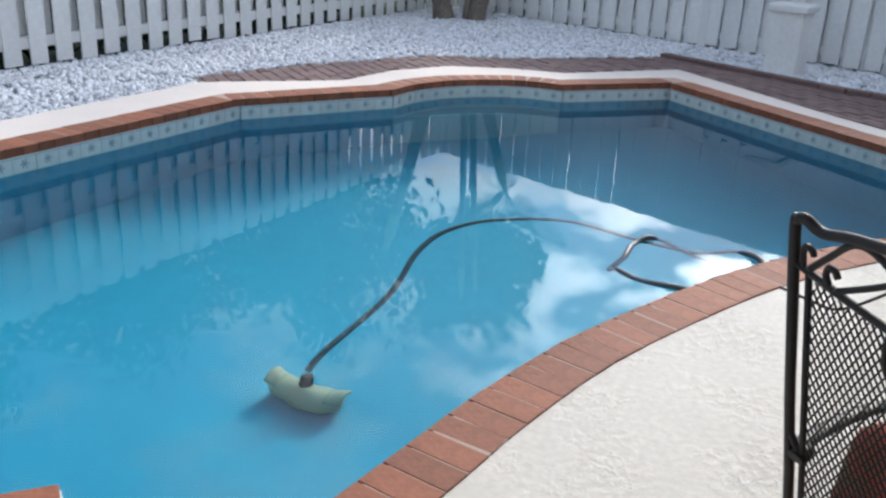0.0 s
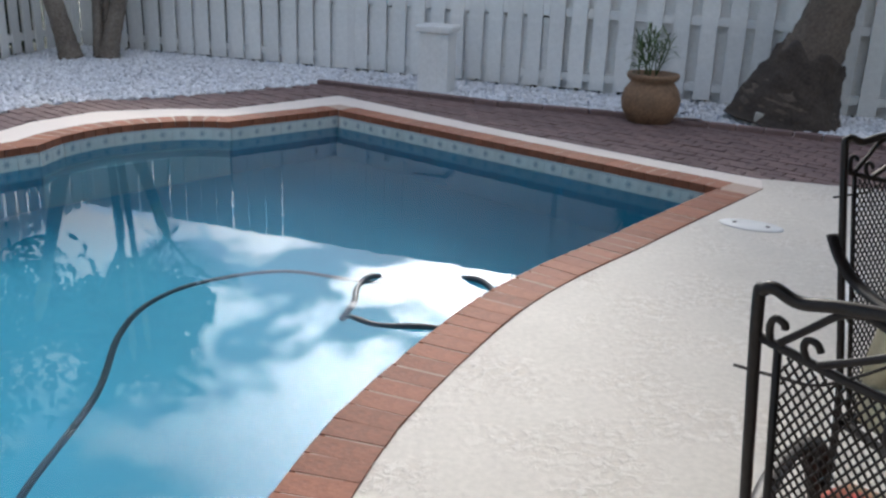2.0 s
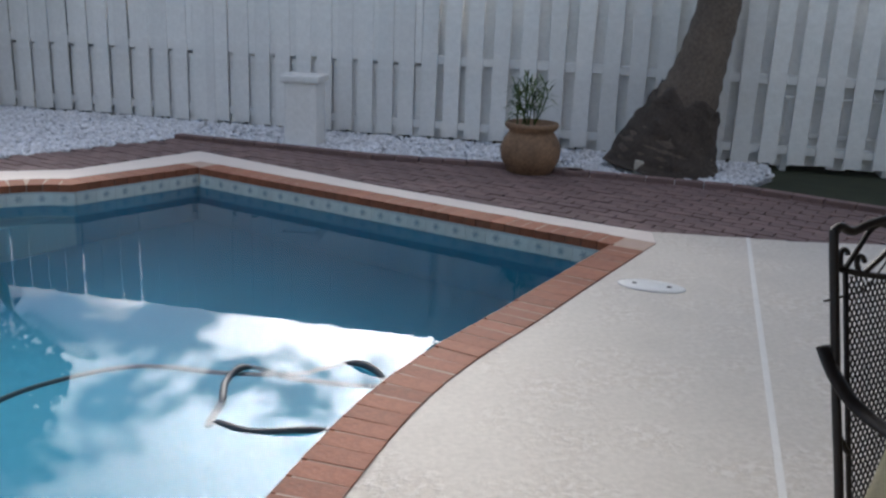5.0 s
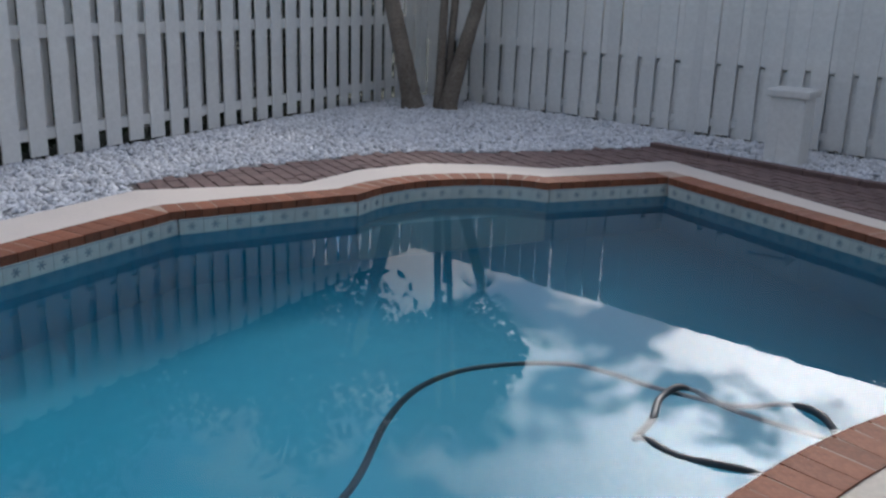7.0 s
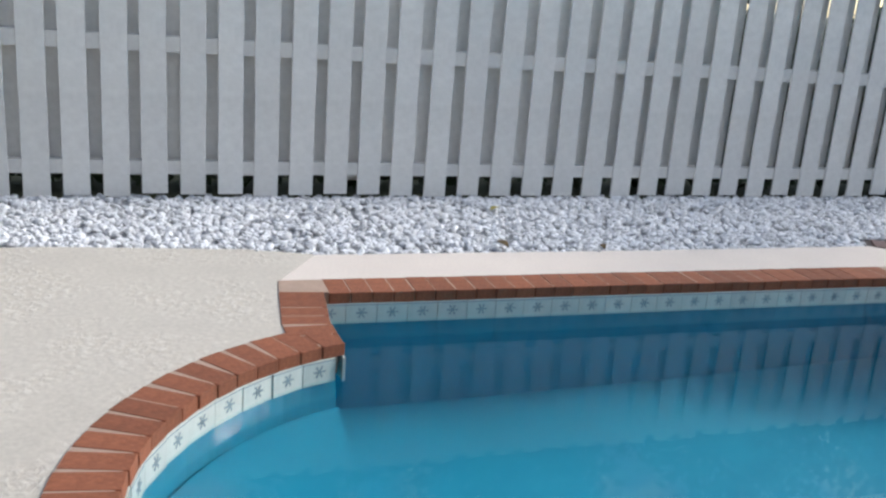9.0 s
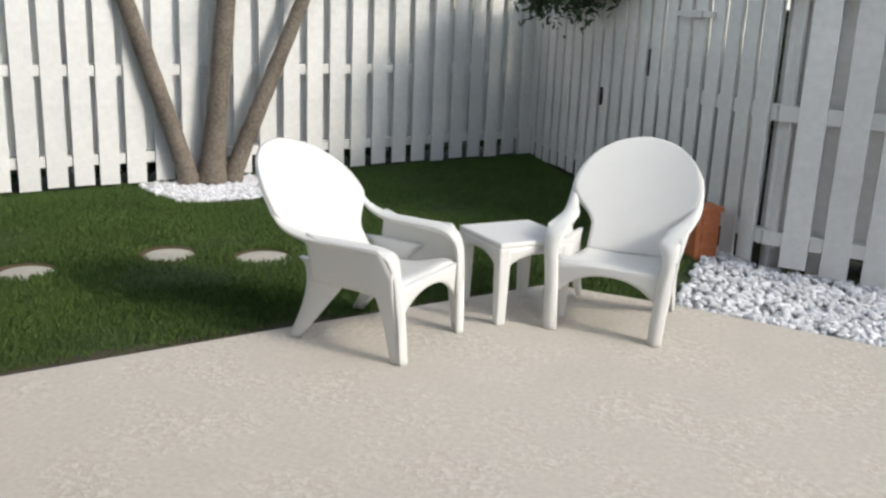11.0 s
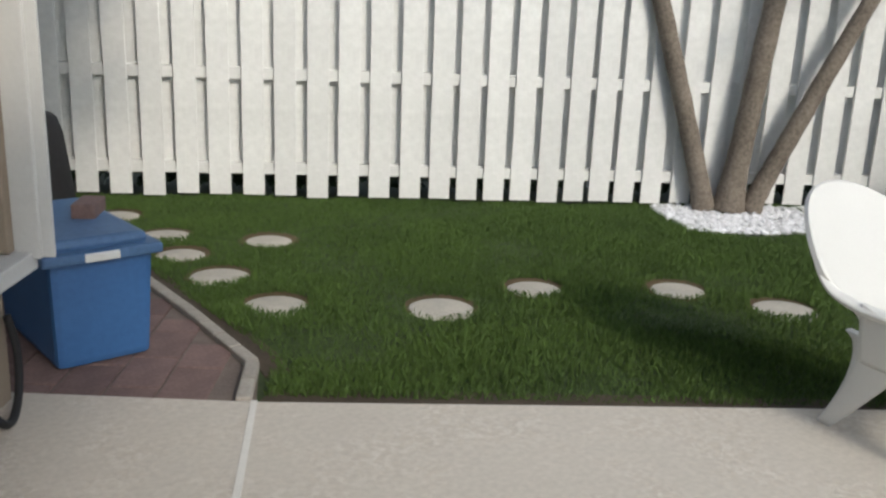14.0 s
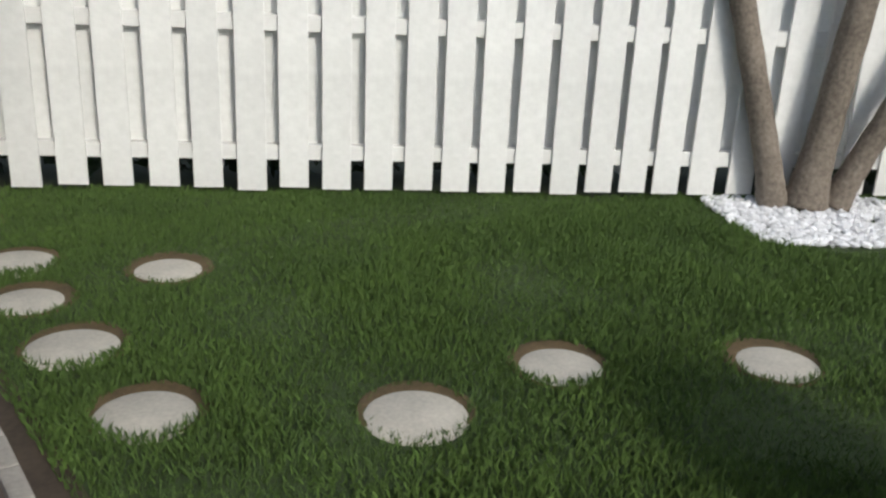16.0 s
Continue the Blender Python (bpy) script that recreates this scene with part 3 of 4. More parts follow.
cells.sort(key=lambda p: (p - Vector((2.2, 5.6, 0))).length)
for n, p in enumerate(cells):
    m = Matrix.Translation(p + Vector((0, 0, rng.uniform(-0.010, -0.004)))) @ turn @ pose(0, 0, 0, rng.uniform(-1, 1), rng.uniform(-1, 1), rng.uniform(-1.5, 1.5))
    if n < 300:
        ob = new("paver", paver_mesh)
        ob.parent = paver_bed
        ob.matrix_basis = m
    else:
        b = bmesh.new()
        b.from_mesh(paver_mesh)
        join(rest, b, m)
part("pavers", rest, M_PAVER, paver_bed)["kind"] = "stuff"

# stamped pavers of the pad by the house, with a rounded edging
PAD = [(-1.0, -4.35), (-1.88, -3.72)] + PAVE2[1:]
for i in range(-10, 11):
    for j in range(-13, 14):
        x0 = i * 0.31 + (0.1 if j % 2 else 0)
        cols = [k for k in range(16) if all(inside(p.x, p.y, PAD) for p in (HM @ Vector((x0 - 0.15 + 0.02 * k, j * 0.205 + e, 0)) for e in (-0.085, 0.085)))]
        if len(cols) > 2:
            c = HM @ Vector((x0, j * 0.205, 0))
            q = bmesh.new()
            box(q, (-0.15 + 0.02 * cols[0], -0.097, -0.05), (-0.15 + 0.02 * cols[-1], 0.097, 0.0), 0.006)
            ob = part("paver", q, M_PAVER, pad_bed)
            ob.matrix_basis = Matrix.Translation((c.x, c.y, rng.uniform(-0.012, -0.008))) @ Matrix.Rotation(math.atan2(HX.y, HX.x), 4, "Z")
edge, last = [], Vector((-1.965, -3.955, 0))
for stop, count in ((Vector((-2.155, -4.28, 0)), 2), (Vector((-2.17, -5.0, 0)), 4), (Vector((-2.14, -6.5, 0)), 8)):
    edge += [last.lerp(stop, k / count) for k in range(count)]
    last = stop
edge.append(last)
for a, b in zip(edge, edge[1:]):
    q = bmesh.new()
    d = (b - a)
    box(q, (0.002, -0.03, -0.06), (d.length - 0.002, 0.03, 0.014), 0.010)
    ob = part("edging_stone", q, M_EDGING, pad_bed)
    ob.matrix_basis = Matrix.Translation(a) @ Matrix.Rotation(math.atan2(d.y, d.x), 4, "Z")

# red brick curb round the palm bed
curb = thing("brick_curb", Matrix(), "low red-brown brick curb round the palm bed", "curb", kind="structure")
for a, b in zip(PAVER_OUT[1:7], PAVER_OUT[2:8]):
    a, b = Vector(a), Vector(b)
    k = max(int((b - a).length / 0.21), 1)
    for i in range(k):
        q = bmesh.new()
        box(q, (0, -0.05, -0.05), ((b - a).length / k - 0.008, 0.05, 0.035), 0.008)
        ob = part("brick", q, M_PAVER, curb)
        c = a + (b - a) * (i / k)
        ob.matrix_basis = pose(c.x, c.y, 0, 0, 0, math.degrees(math.atan2(b.y - a.y, b.x - a.x)))

# white joint strips in the patio
for a, b in (((2.96, 4.93), (1.0, 0.95)), ((-2.0, -3.93), (-0.25, -0.83))):
    a, b = Vector(a), Vector(b)
    q = bmesh.new()
    box(q, (0, -0.013, -0.03), ((b - a).length, 0.013, 0.003), 0.002)
    ob = mesh_object("joint_strip", q, M_JOINT)
    ob.matrix_world = pose(a.x, a.y, 0, 0, 0, math.degrees(math.atan2(b.y - a.y, b.x - a.x)))
    tagged(ob, "pale control joint strip set in the patio", "joint strip", kind="structure")


# ---- gravel and grass ----
def scatter(name, ring, count, make, mat, label, category, seed, avoid=()):
    """Many small pieces in an outline, joined into one object."""
    r = np.random.default_rng(seed)
    xs, ys = [p[0] for p in ring], [p[1] for p in ring]
    verts, faces, placed, n = [], [], 0, 0
    base_v, base_f = make
    base_v = np.array(base_v)
    while placed < count and n < count * 12:
        n += 1
        x, y = r.uniform(min(xs), max(xs)), r.uniform(min(ys), max(ys))
        if not inside(x, y, ring) or any((x - ax) ** 2 + (y - ay) ** 2 < ar * ar for ax, ay, ar in avoid):
            continue
        yield_v = piece(base_v, r, x, y, name)
        k = len(verts)
        verts.extend(yield_v)
        faces.extend([tuple(k + i for i in f) for f in base_f])
        placed += 1
    me = bpy.data.meshes.new(name)
    me.from_pydata(verts, [], faces)
    me.materials.append(mat)
    return tagged(new(name, me), label, category, kind="stuff")


def piece(base, r, x, y, name):
    a, c = r.uniform(0, 6.283), r.uniform(0, 6.283)
    ca, sa = math.cos(a), math.sin(a)
    if name == "grass":
        h, lean = r.uniform(0.022, 0.046), r.uniform(0.005, 0.030)
        w = 0.0025
        g = 0.03 * noise.noise(Vector((x * 1.7, y * 1.7, 0)))
        dx, dy = math.cos(c) * lean, math.sin(c) * lean
        return [(x - ca * w, y - sa * w, -0.035), (x + ca * w, y + sa * w, -0.035), (x + dx * 0.4 + ca * w * 0.8, y + dy * 0.4 + sa * w * 0.8, -0.03 + g + h * 0.6), (x + dx, y + dy, -0.03 + g + h)]
    s = r.uniform(0.013, 0.030)
    v = base * np.array([s * r.uniform(0.9, 1.5), s * r.uniform(0.7, 1.0), s * r.uniform(0.5, 0.9)])
    v = v + r.normal(0, s * 0.09, v.shape)
    t = r.uniform(-0.6, 0.6)
    ct, st = math.cos(t), math.sin(t)
    v = np.stack([v[:, 0] * ct - v[:, 2] * st, v[:, 1], v[:, 0] * st + v[:, 2] * ct], 1)
    return [(x + p[0] * ca - p[1] * sa, y + p[0] * sa + p[1] * ca, -0.022 + s * 0.45 + p[2]) for p in v]


b = bmesh.new()
bmesh.ops.create_icosphere(b, subdivisions=1, radius=1.0)
ICO = ([tuple(v.co) for v in b.verts], [tuple(v.index for v in f.verts) for f in b.faces])
b.free()
scatter("gravel", GRAVEL_A, 26000, ICO, M_PEBBLE, "loose white marble gravel", "gravel", 3, [(3.45, 7.35, 0.45), (2.1, 7.1, 0.2)])
STONES = [(-2.48, -7.17), (-2.58, -6.51), (-2.51, -6.05), (-2.54, -5.54), (-2.59, -4.95), (-3.11, -6.10), (-3.30, -4.49), (-3.94, -4.49), (-4.65, -4.07), (-4.89, -3.54), (-5.18, -2.95)]
TREE_C = Vector((-6.58, -5.21, 0))
BED_C = [(-6.20, -5.66), (-5.97, -5.25), (-5.83, -4.93), (-6.00, -4.76), (-6.32, -4.59), (-6.56, -4.45), (-6.95, -4.70), (-7.30, -4.98)]
GRASS_IN = [(-1.2, -8.70), (-1.2, -6.6), (-2.24, -6.5), (-2.28, -4.5), (-2.25, -4.25), (-2.07, -3.985), (-3.835, -2.80), (-5.19, -1.875), (-5.22, -1.2), (-6.62, -1.12), (-9.95, -3.45)]
BLADE = ([(0, 0, 0)] * 4, [(0, 1, 2), (0, 2, 3)])
scatter("grass", GRASS_IN, 260000, BLADE, M_GRASS, "dense short green lawn grass", "grass", 4, [(x - 0.022, y - 0.033, 0.170) for x, y in STONES] + [(-6.38, -4.98, 0.46), (-6.62, -4.95, 0.46)])
scatter("gravel", BED_C, 1500, ICO, M_PEBBLE, "white gravel round the palm on the lawn", "gravel", 6, [(TREE_C.x, TREE_C.y, 0.12)])

bm = bmesh.new()
slab(bm, [(-2.02, -3.945), (-3.81, -2.755), (-5.19, -1.82), (-5.25, -1.92), (-3.87, -2.87), (-2.13, -4.04)], -0.06, -0.022)
slab(bm, [(-2.16, -4.17), (-2.27, -4.15), (-2.32, -4.40), (-2.30, -6.4), (-2.17, -6.4), (-2.20, -4.40)], -0.06, -0.024)
tagged(mesh_object("lawn_edge", bm, M_SOIL), "dark trimmed soil edge between lawn and patio", "soil edge", kind="structure")

for n, (x, y) in enumerate(STONES):
    root = thing("stepping_stone", pose(x, y, -0.040, 0, 0, n * 37), "round pale concrete stepping stone sunk in the lawn", "stepping stone", "stepping stones in the lawn")
    q = bmesh.new()
    r0 = 0.162 + 0.014 * math.sin(n * 2.3)
    lathe(q, [(r0, -0.03), (r0 + 0.004, 0.0), (r0 - 0.002, 0.012), (r0 - 0.014, 0.018), (0.02, 0.019)], 28)
    part("slab", q, M_STONE, root)
    q = bmesh.new()
    ring_r = random.Random(n)
    lathe(q, [(0.198, 0.002), (0.192, 0.015), (0.186, 0.017), (0.174, 0.0138), (0.02, 0.0135)], 30)
    back_way = Matrix.Rotation(-radians(n * 37), 4, "Z") @ Vector((-0.022, -0.033, 0))
    for v in q.verts:
        k = noise.noise(v.co * 9 + Vector((n * 3.1, 0, 0)))
        v.co.xy *= 1 + 0.12 * k
        v.co.z += 0.014 * k if v.co.z > 0.02 else 0
        v.co += back_way
    part("bare_soil", q, M_THATCH, root, "dry brown rim of soil and thatch round the stone")

# ---- palms ----
def frond(bm, base, heading, length, rise, droop, leaf=0.32, n=28):
    """A feather leaf: a bent stem with narrow leaflets on both sides."""
    d = Vector((math.cos(heading), math.sin(heading), 0))
    side = Vector((-d.y, d.x, 0))
    spine = [base + d * (length * t) + Vector((0, 0, rise * length * t - droop * length * t * t)) for t in [i / n for i in range(n + 1)]]
    tube(bm, spine[::3], [0.014 - 0.010 * i / len(spine[::3]) for i in range(len(spine[::3]))], 5)
    for i in range(3, n):
        t = i / n
        w = leaf * math.sin(math.pi * min(t * 0.9 + 0.1, 1)) ** 0.7
        for sgn in (-1, 1):
            a = spine[i]
            tip = a + side * sgn * w + d * w * 0.55 - Vector((0, 0, w * 0.45))
            e = d * 0.014
            mid = a + (tip - a) * 0.5 + Vector((0, 0, 0.02))
            v = [bm.verts.new(p) for p in (a - e * 0.5, mid - e, tip, mid + e)]
            bm.faces.new(v)


def palm(name, at, stems, label, crowns=True, bark=None, fronds=11, size=1.3, rise=(0.5, 1.0), droop=(0.8, 1.25)):
    """A palm of one or more stems: each a list of (place, radius) with its crown on top."""
    root = thing(name, Matrix.Translation(at), label, "palm tree")
    r = random.Random(name + label)
    for stem in stems:
        path = smooth_path([p for p, _ in stem], 8)
        rad = [x.x for x in smooth_path([(q, 0, 0) for _, q in stem], 8)]
        rad = [x * (1 + (0.035 if i % 2 else -0.02)) for i, x in enumerate(rad)]
        q = bmesh.new()
        tube(q, path, rad, 14)
        part("trunk", q, bark or M_BARK, root)
        top = path[-1]
        if crowns:
            q = bmesh.new()
            up = (path[-1] - path[-3]).normalized()
            tube(q, [top, top + up * 0.25, top + up * 0.55], [rad[-1] * 1.1, rad[-1] * 1.15, rad[-1] * 0.5], 10)
            part("crownshaft", q, M_YELLOW, root, "smooth yellow-green crownshaft")
            q = bmesh.new()
            for k in range(fronds):
                frond(q, top + up * 0.5, 2 * math.pi * k / fronds + r.uniform(-0.3, 0.3), size * r.uniform(0.85, 1.1), r.uniform(*rise), r.uniform(*droop))
            part("crown", q, M_FROND, root, "arching green feather leaves")
    return root


RC = Vector((-0.788, 0.616, 0))
UP = Vector((0, 0, 1))


def stem(base, lean, height, r0, r1, across, flare=1.25):
    return [(base, r0 * flare), (base + across * lean * 0.10 + UP * height * 0.12, r0), (base + across * lean * 0.48 + UP * height * 0.5, (r0 + r1) / 2), (base + across * lean + UP * height, r1)]


palm("palm_cluster", TREE_C, [stem(RC * -0.17, -0.80, 2.5, 0.076, 0.062, RC), stem(RC * 0.02 + Vector((0, 0, 0)), 0.30, 2.9, 0.094, 0.066, RC, 1.5), stem(RC * 0.19, 0.72, 1.70, 0.076, 0.058, RC)],
     "three-stemmed grey palm in a white gravel bed", fronds=5)
RT = Vector((0.94, 0.34, 0))
palm("palm_cluster", Vector((-3.76, 10.08, 0)), [stem(RT * -0.19, -0.55, 2.42, 0.115, 0.070, RT), stem(RT * 0.10 + Vector((0, 0.05, 0)), 0.10, 3.15, 0.055, 0.040, RT), stem(RT * 0.16 + Vector((0, 0.12, 0)), 0.20, 3.05, 0.050, 0.036, RT), stem(RT * 0.22, 0.40, 1.50, 0.105, 0.065, RT)],
     "grey multi-stemmed palm in the gravel corner", fronds=7, size=0.95, rise=(0.6, 1.7), droop=(0.55, 1.0))
RP = Vector((1.0, -0.09, 0))
palm("palm", Vector((3.38, 7.30, 0)), [[(Vector((0.0, 0, -0.02)), 0.47), (RP * 0.02 + UP * 0.14, 0.44), (RP * 0.10 + UP * 0.40, 0.33), (RP * 0.24 + UP * 0.85, 0.23), (RP * 0.37 + UP * 1.5, 0.18), (RP * 0.44 + UP * 2.2, 0.155), (RP * 0.46 + UP * 3.0, 0.14)]],
     "large palm with a swollen dark trunk base", bark=M_BARK_RINGED, fronds=18, size=2.1)
root = bpy.data.objects["palm"]
q = bmesh.new()
path = smooth_path([(0, 0, -0.02), tuple(RP * 0.03 + UP * 0.16), tuple(RP * 0.10 + UP * 0.38), tuple(RP * 0.20 + UP * 0.62)], 6)
path = [a.lerp(b, k / 3) for a, b in zip(path, path[1:]) for k in range(3)]
tube(q, path, [0.525 - 0.240 * (i / (len(path) - 1)) ** 0.95 for i in range(len(path))], 44)
for v in q.verts:
    v.co += Vector((v.co.x, v.co.y, 0)).normalized() * (0.03 * noise.noise(v.co * 6) + 0.022 * noise.noise(v.co * 15))
for v in q.verts:
    v.co.z += 0.10 * noise.noise(Vector((v.co.x, v.co.y, 0)) * 9) * max(v.co.z - 0.25, 0) / 0.35
part("root_skirt", q, M_BARK_DARK, root, "dark rough swollen root base")


# ---- trees beyond the fences ----
def tree(at, height, spread, seed, label, low=0.48):
    r = random.Random(seed)
    root = thing("tree", Matrix.Translation(at), label, "tree", "trees beyond the fences")
    q = bmesh.new()
    tube(q, [(0, 0, -0.1), (0.05, 0, height * 0.3), (0.0, 0.1, height * 0.6)], [0.13, 0.09, 0.06], 9)
    for k in range(6):
        a = 2 * math.pi * k / 6 + r.uniform(-0.3, 0.3)
        z = height * (low - 0.13 + r.uniform(0.0, 0.20))
        tube(q, [(0, 0, z), (math.cos(a) * spread * 0.4, math.sin(a) * spread * 0.4, z + height * 0.15), (math.cos(a) * spread * 0.7, math.sin(a) * spread * 0.7, z + height * 0.3)], [0.06, 0.04, 0.015], 6)
    part("trunk", q, M_BARK, root)
    verts, faces = [], []
    clumps = [(Vector((r.gauss(0, spread * 0.45), r.gauss(0, spread * 0.45), height * r.uniform(low, 0.95))), r.uniform(0.5, 0.95) * spread * 0.5) for _ in range(60)]
    for c, cr in clumps:
        for _ in range(190):
            d = Vector((r.gauss(0, 1), r.gauss(0, 1), r.gauss(0, 0.8)))
            p = c + d.normalized() * cr * r.uniform(0.1, 1.0) ** 0.6
            u = Vector((r.gauss(0, 1), r.gauss(0, 1), r.gauss(0, 1))).normalized()
            w = u.cross(Vector((r.gauss(0, 1), r.gauss(0, 1), 1))).normalized()
            s = r.uniform(0.06, 0.14)
            k = len(verts)
            verts += [tuple(p - u * s), tuple(p + w * s * 0.45), tuple(p + u * s), tuple(p - w * s * 0.45)]
            faces.append((k, k + 1, k + 2, k + 3))
    me = bpy.data.meshes.new("crown")
    me.from_pydata(verts, [], faces)
    me.materials.append(M_LEAF)
    ob = new("crown", me)
    ob.parent = root
    return root


tree((-5.5, 15.9, 0), 6.6, 1.45, 1, "dense dark green tree beyond the fence", 0.74)
tree((4.4, 12.7, 0), 7.2, 1.9, 7, "leafy green tree beyond the pool fence")
tree((-8.4, 14.0, 0), 6.6, 2.1, 3, "dense dark green tree beyond the fence")
tree((-10.8, 11.2, 0), 6.5, 2.3, 2, "broad dark green tree behind the fence")
tree((-12.2, 7.6, 0), 6.6, 2.2, 4, "broad dark green tree behind the fence")
tree((-10.7, -0.7, 0), 4.7, 1.15, 6, "dark green tree beyond the gate fence")
tree((-12.4, 3.6, 0), 5.8, 2.0, 5, "low dark green tree behind the fence")


def hedge(a, b, out, height, count, seed, label):
    """A dark hedge of loose leaves along a line outside a fence."""
    r = np.random.default_rng(seed)
    a, b = Vector((*a, 0)), Vector((*b, 0))
    d = (b - a).normalized()
    n = Vector((d.y, -d.x, 0))
    verts, faces = [], []
    for _ in range(count):
        t, z, o = r.uniform(0, (b - a).length), r.uniform(0.0, height), r.uniform(0, 0.35)
        p = a + d * t + n * (out + o) + UP * (z + 0.12 * math.sin(t * 3.1) * z)
        u = Vector(r.normal(0, 1, 3)).normalized() * r.uniform(0.05, 0.11)
        w = u.cross(Vector(r.normal(0, 1, 3))).normalized() * 0.035
        k = len(verts)
        verts += [tuple(p - u), tuple(p + w), tuple(p + u), tuple(p - w)]
        faces.append((k, k + 1, k + 2, k + 3))
    me = bpy.data.meshes.new("hedge")
    me.from_pydata(verts, [], faces)
    me.materials.append(M_LEAF)
    tagged(new("hedge", me), label, "hedge", kind="stuff")


hedge(*FENCE_A, 0.35, 1.45, 16000, 31, "dark leafy hedge behind the gravel fence")
hedge(*FENCE_B, 0.35, 1.45, 48000, 32, "dark leafy hedge behind the pool fence")
hedge(*FENCE_G, 0.35, 1.45, 7000, 33, "dark leafy hedge behind the gate")
hedge(*FENCE_C, 0.35, 0.6, 6000, 34, "low dark shrubs behind the lawn fence")

# overhanging dark foliage at the far fence corner
root = thing("hedge_branch", Matrix.Translation((-8.75, -2.95, 1.52)), "dark leafy branch hanging over the fence corner", "branch")
r = random.Random(9)
q = bmesh.new()
tube(q, [(-0.6, 0.15, 0.42), (-0.2, 0.1, 0.5), (0.3, 0.3, 0.3), (0.9, 0.75, 0.32)], 0.02, 6)
part("limb", q, M_BARK, root)
q = bmesh.new()
for _ in range(3200):
    t = r.uniform(-0.3, 1.0)
    c = Vector((t * 0.95 + r.gauss(0, 0.12), t * 0.75 + r.gauss(0, 0.12), 0.34 + r.gauss(0, 0.14) + 0.12 * math.sin(t * 9)))
    u = Vector((r.gauss(0, 1), r.gauss(0, 1), r.gauss(0, 1))).normalized() * r.uniform(0.03, 0.06)
    w = u.cross(Vector((r.gauss(0, 1), r.gauss(0, 1), 1))).normalized() * 0.018
    q.faces.new([q.verts.new(c - u), q.verts.new(c + w), q.verts.new(c + u), q.verts.new(c - w)])
part("leaves", q, M_LEAF, root)


# ---- resin chairs and table ----
def sheet(bm, f, nu, nv, thick):
    """A curved sheet with thickness from f(u, v), u and v from 0 to 1."""
    g = [[Vector(f(i / nu, j / nv)) for j in range(nv + 1)] for i in range(nu + 1)]
    def normal(i, j):
        a = g[min(i + 1, nu)][j] - g[max(i - 1, 0)][j]
        b = g[i][min(j + 1, nv)] - g[i][max(j - 1, 0)]
        return a.cross(b).normalized() * thick / 2
    A = [[bm.verts.new(g[i][j] + normal(i, j)) for j in range(nv + 1)] for i in range(nu + 1)]
    B = [[bm.verts.new(g[i][j] - normal(i, j)) for j in range(nv + 1)] for i in range(nu + 1)]
    for i in range(nu):
        for j in range(nv):
            bm.faces.new((A[i][j], A[i + 1][j], A[i + 1][j + 1], A[i][j + 1])).smooth = True
            bm.faces.new((B[i][j + 1], B[i + 1][j + 1], B[i + 1][j], B[i][j])).smooth = True
    for i in range(nu):
        bm.faces.new((A[i + 1][0], A[i][0], B[i][0], B[i + 1][0]))
        bm.faces.new((A[i][nv], A[i + 1][nv], B[i + 1][nv], B[i][nv]))
    for j in range(nv):
        bm.faces.new((A[0][j], A[0][j + 1], B[0][j + 1], B[0][j]))
        bm.faces.new((A[nu][j + 1], A[nu][j], B[nu][j], B[nu][j + 1]))


def mix(a, b, t):
    return a + (b - a) * min(max(t, 0), 1)


def ease(a, b, t):
    t = min(max((t - a) / (b - a), 0), 1)
    return t * t * (3 - 2 * t)


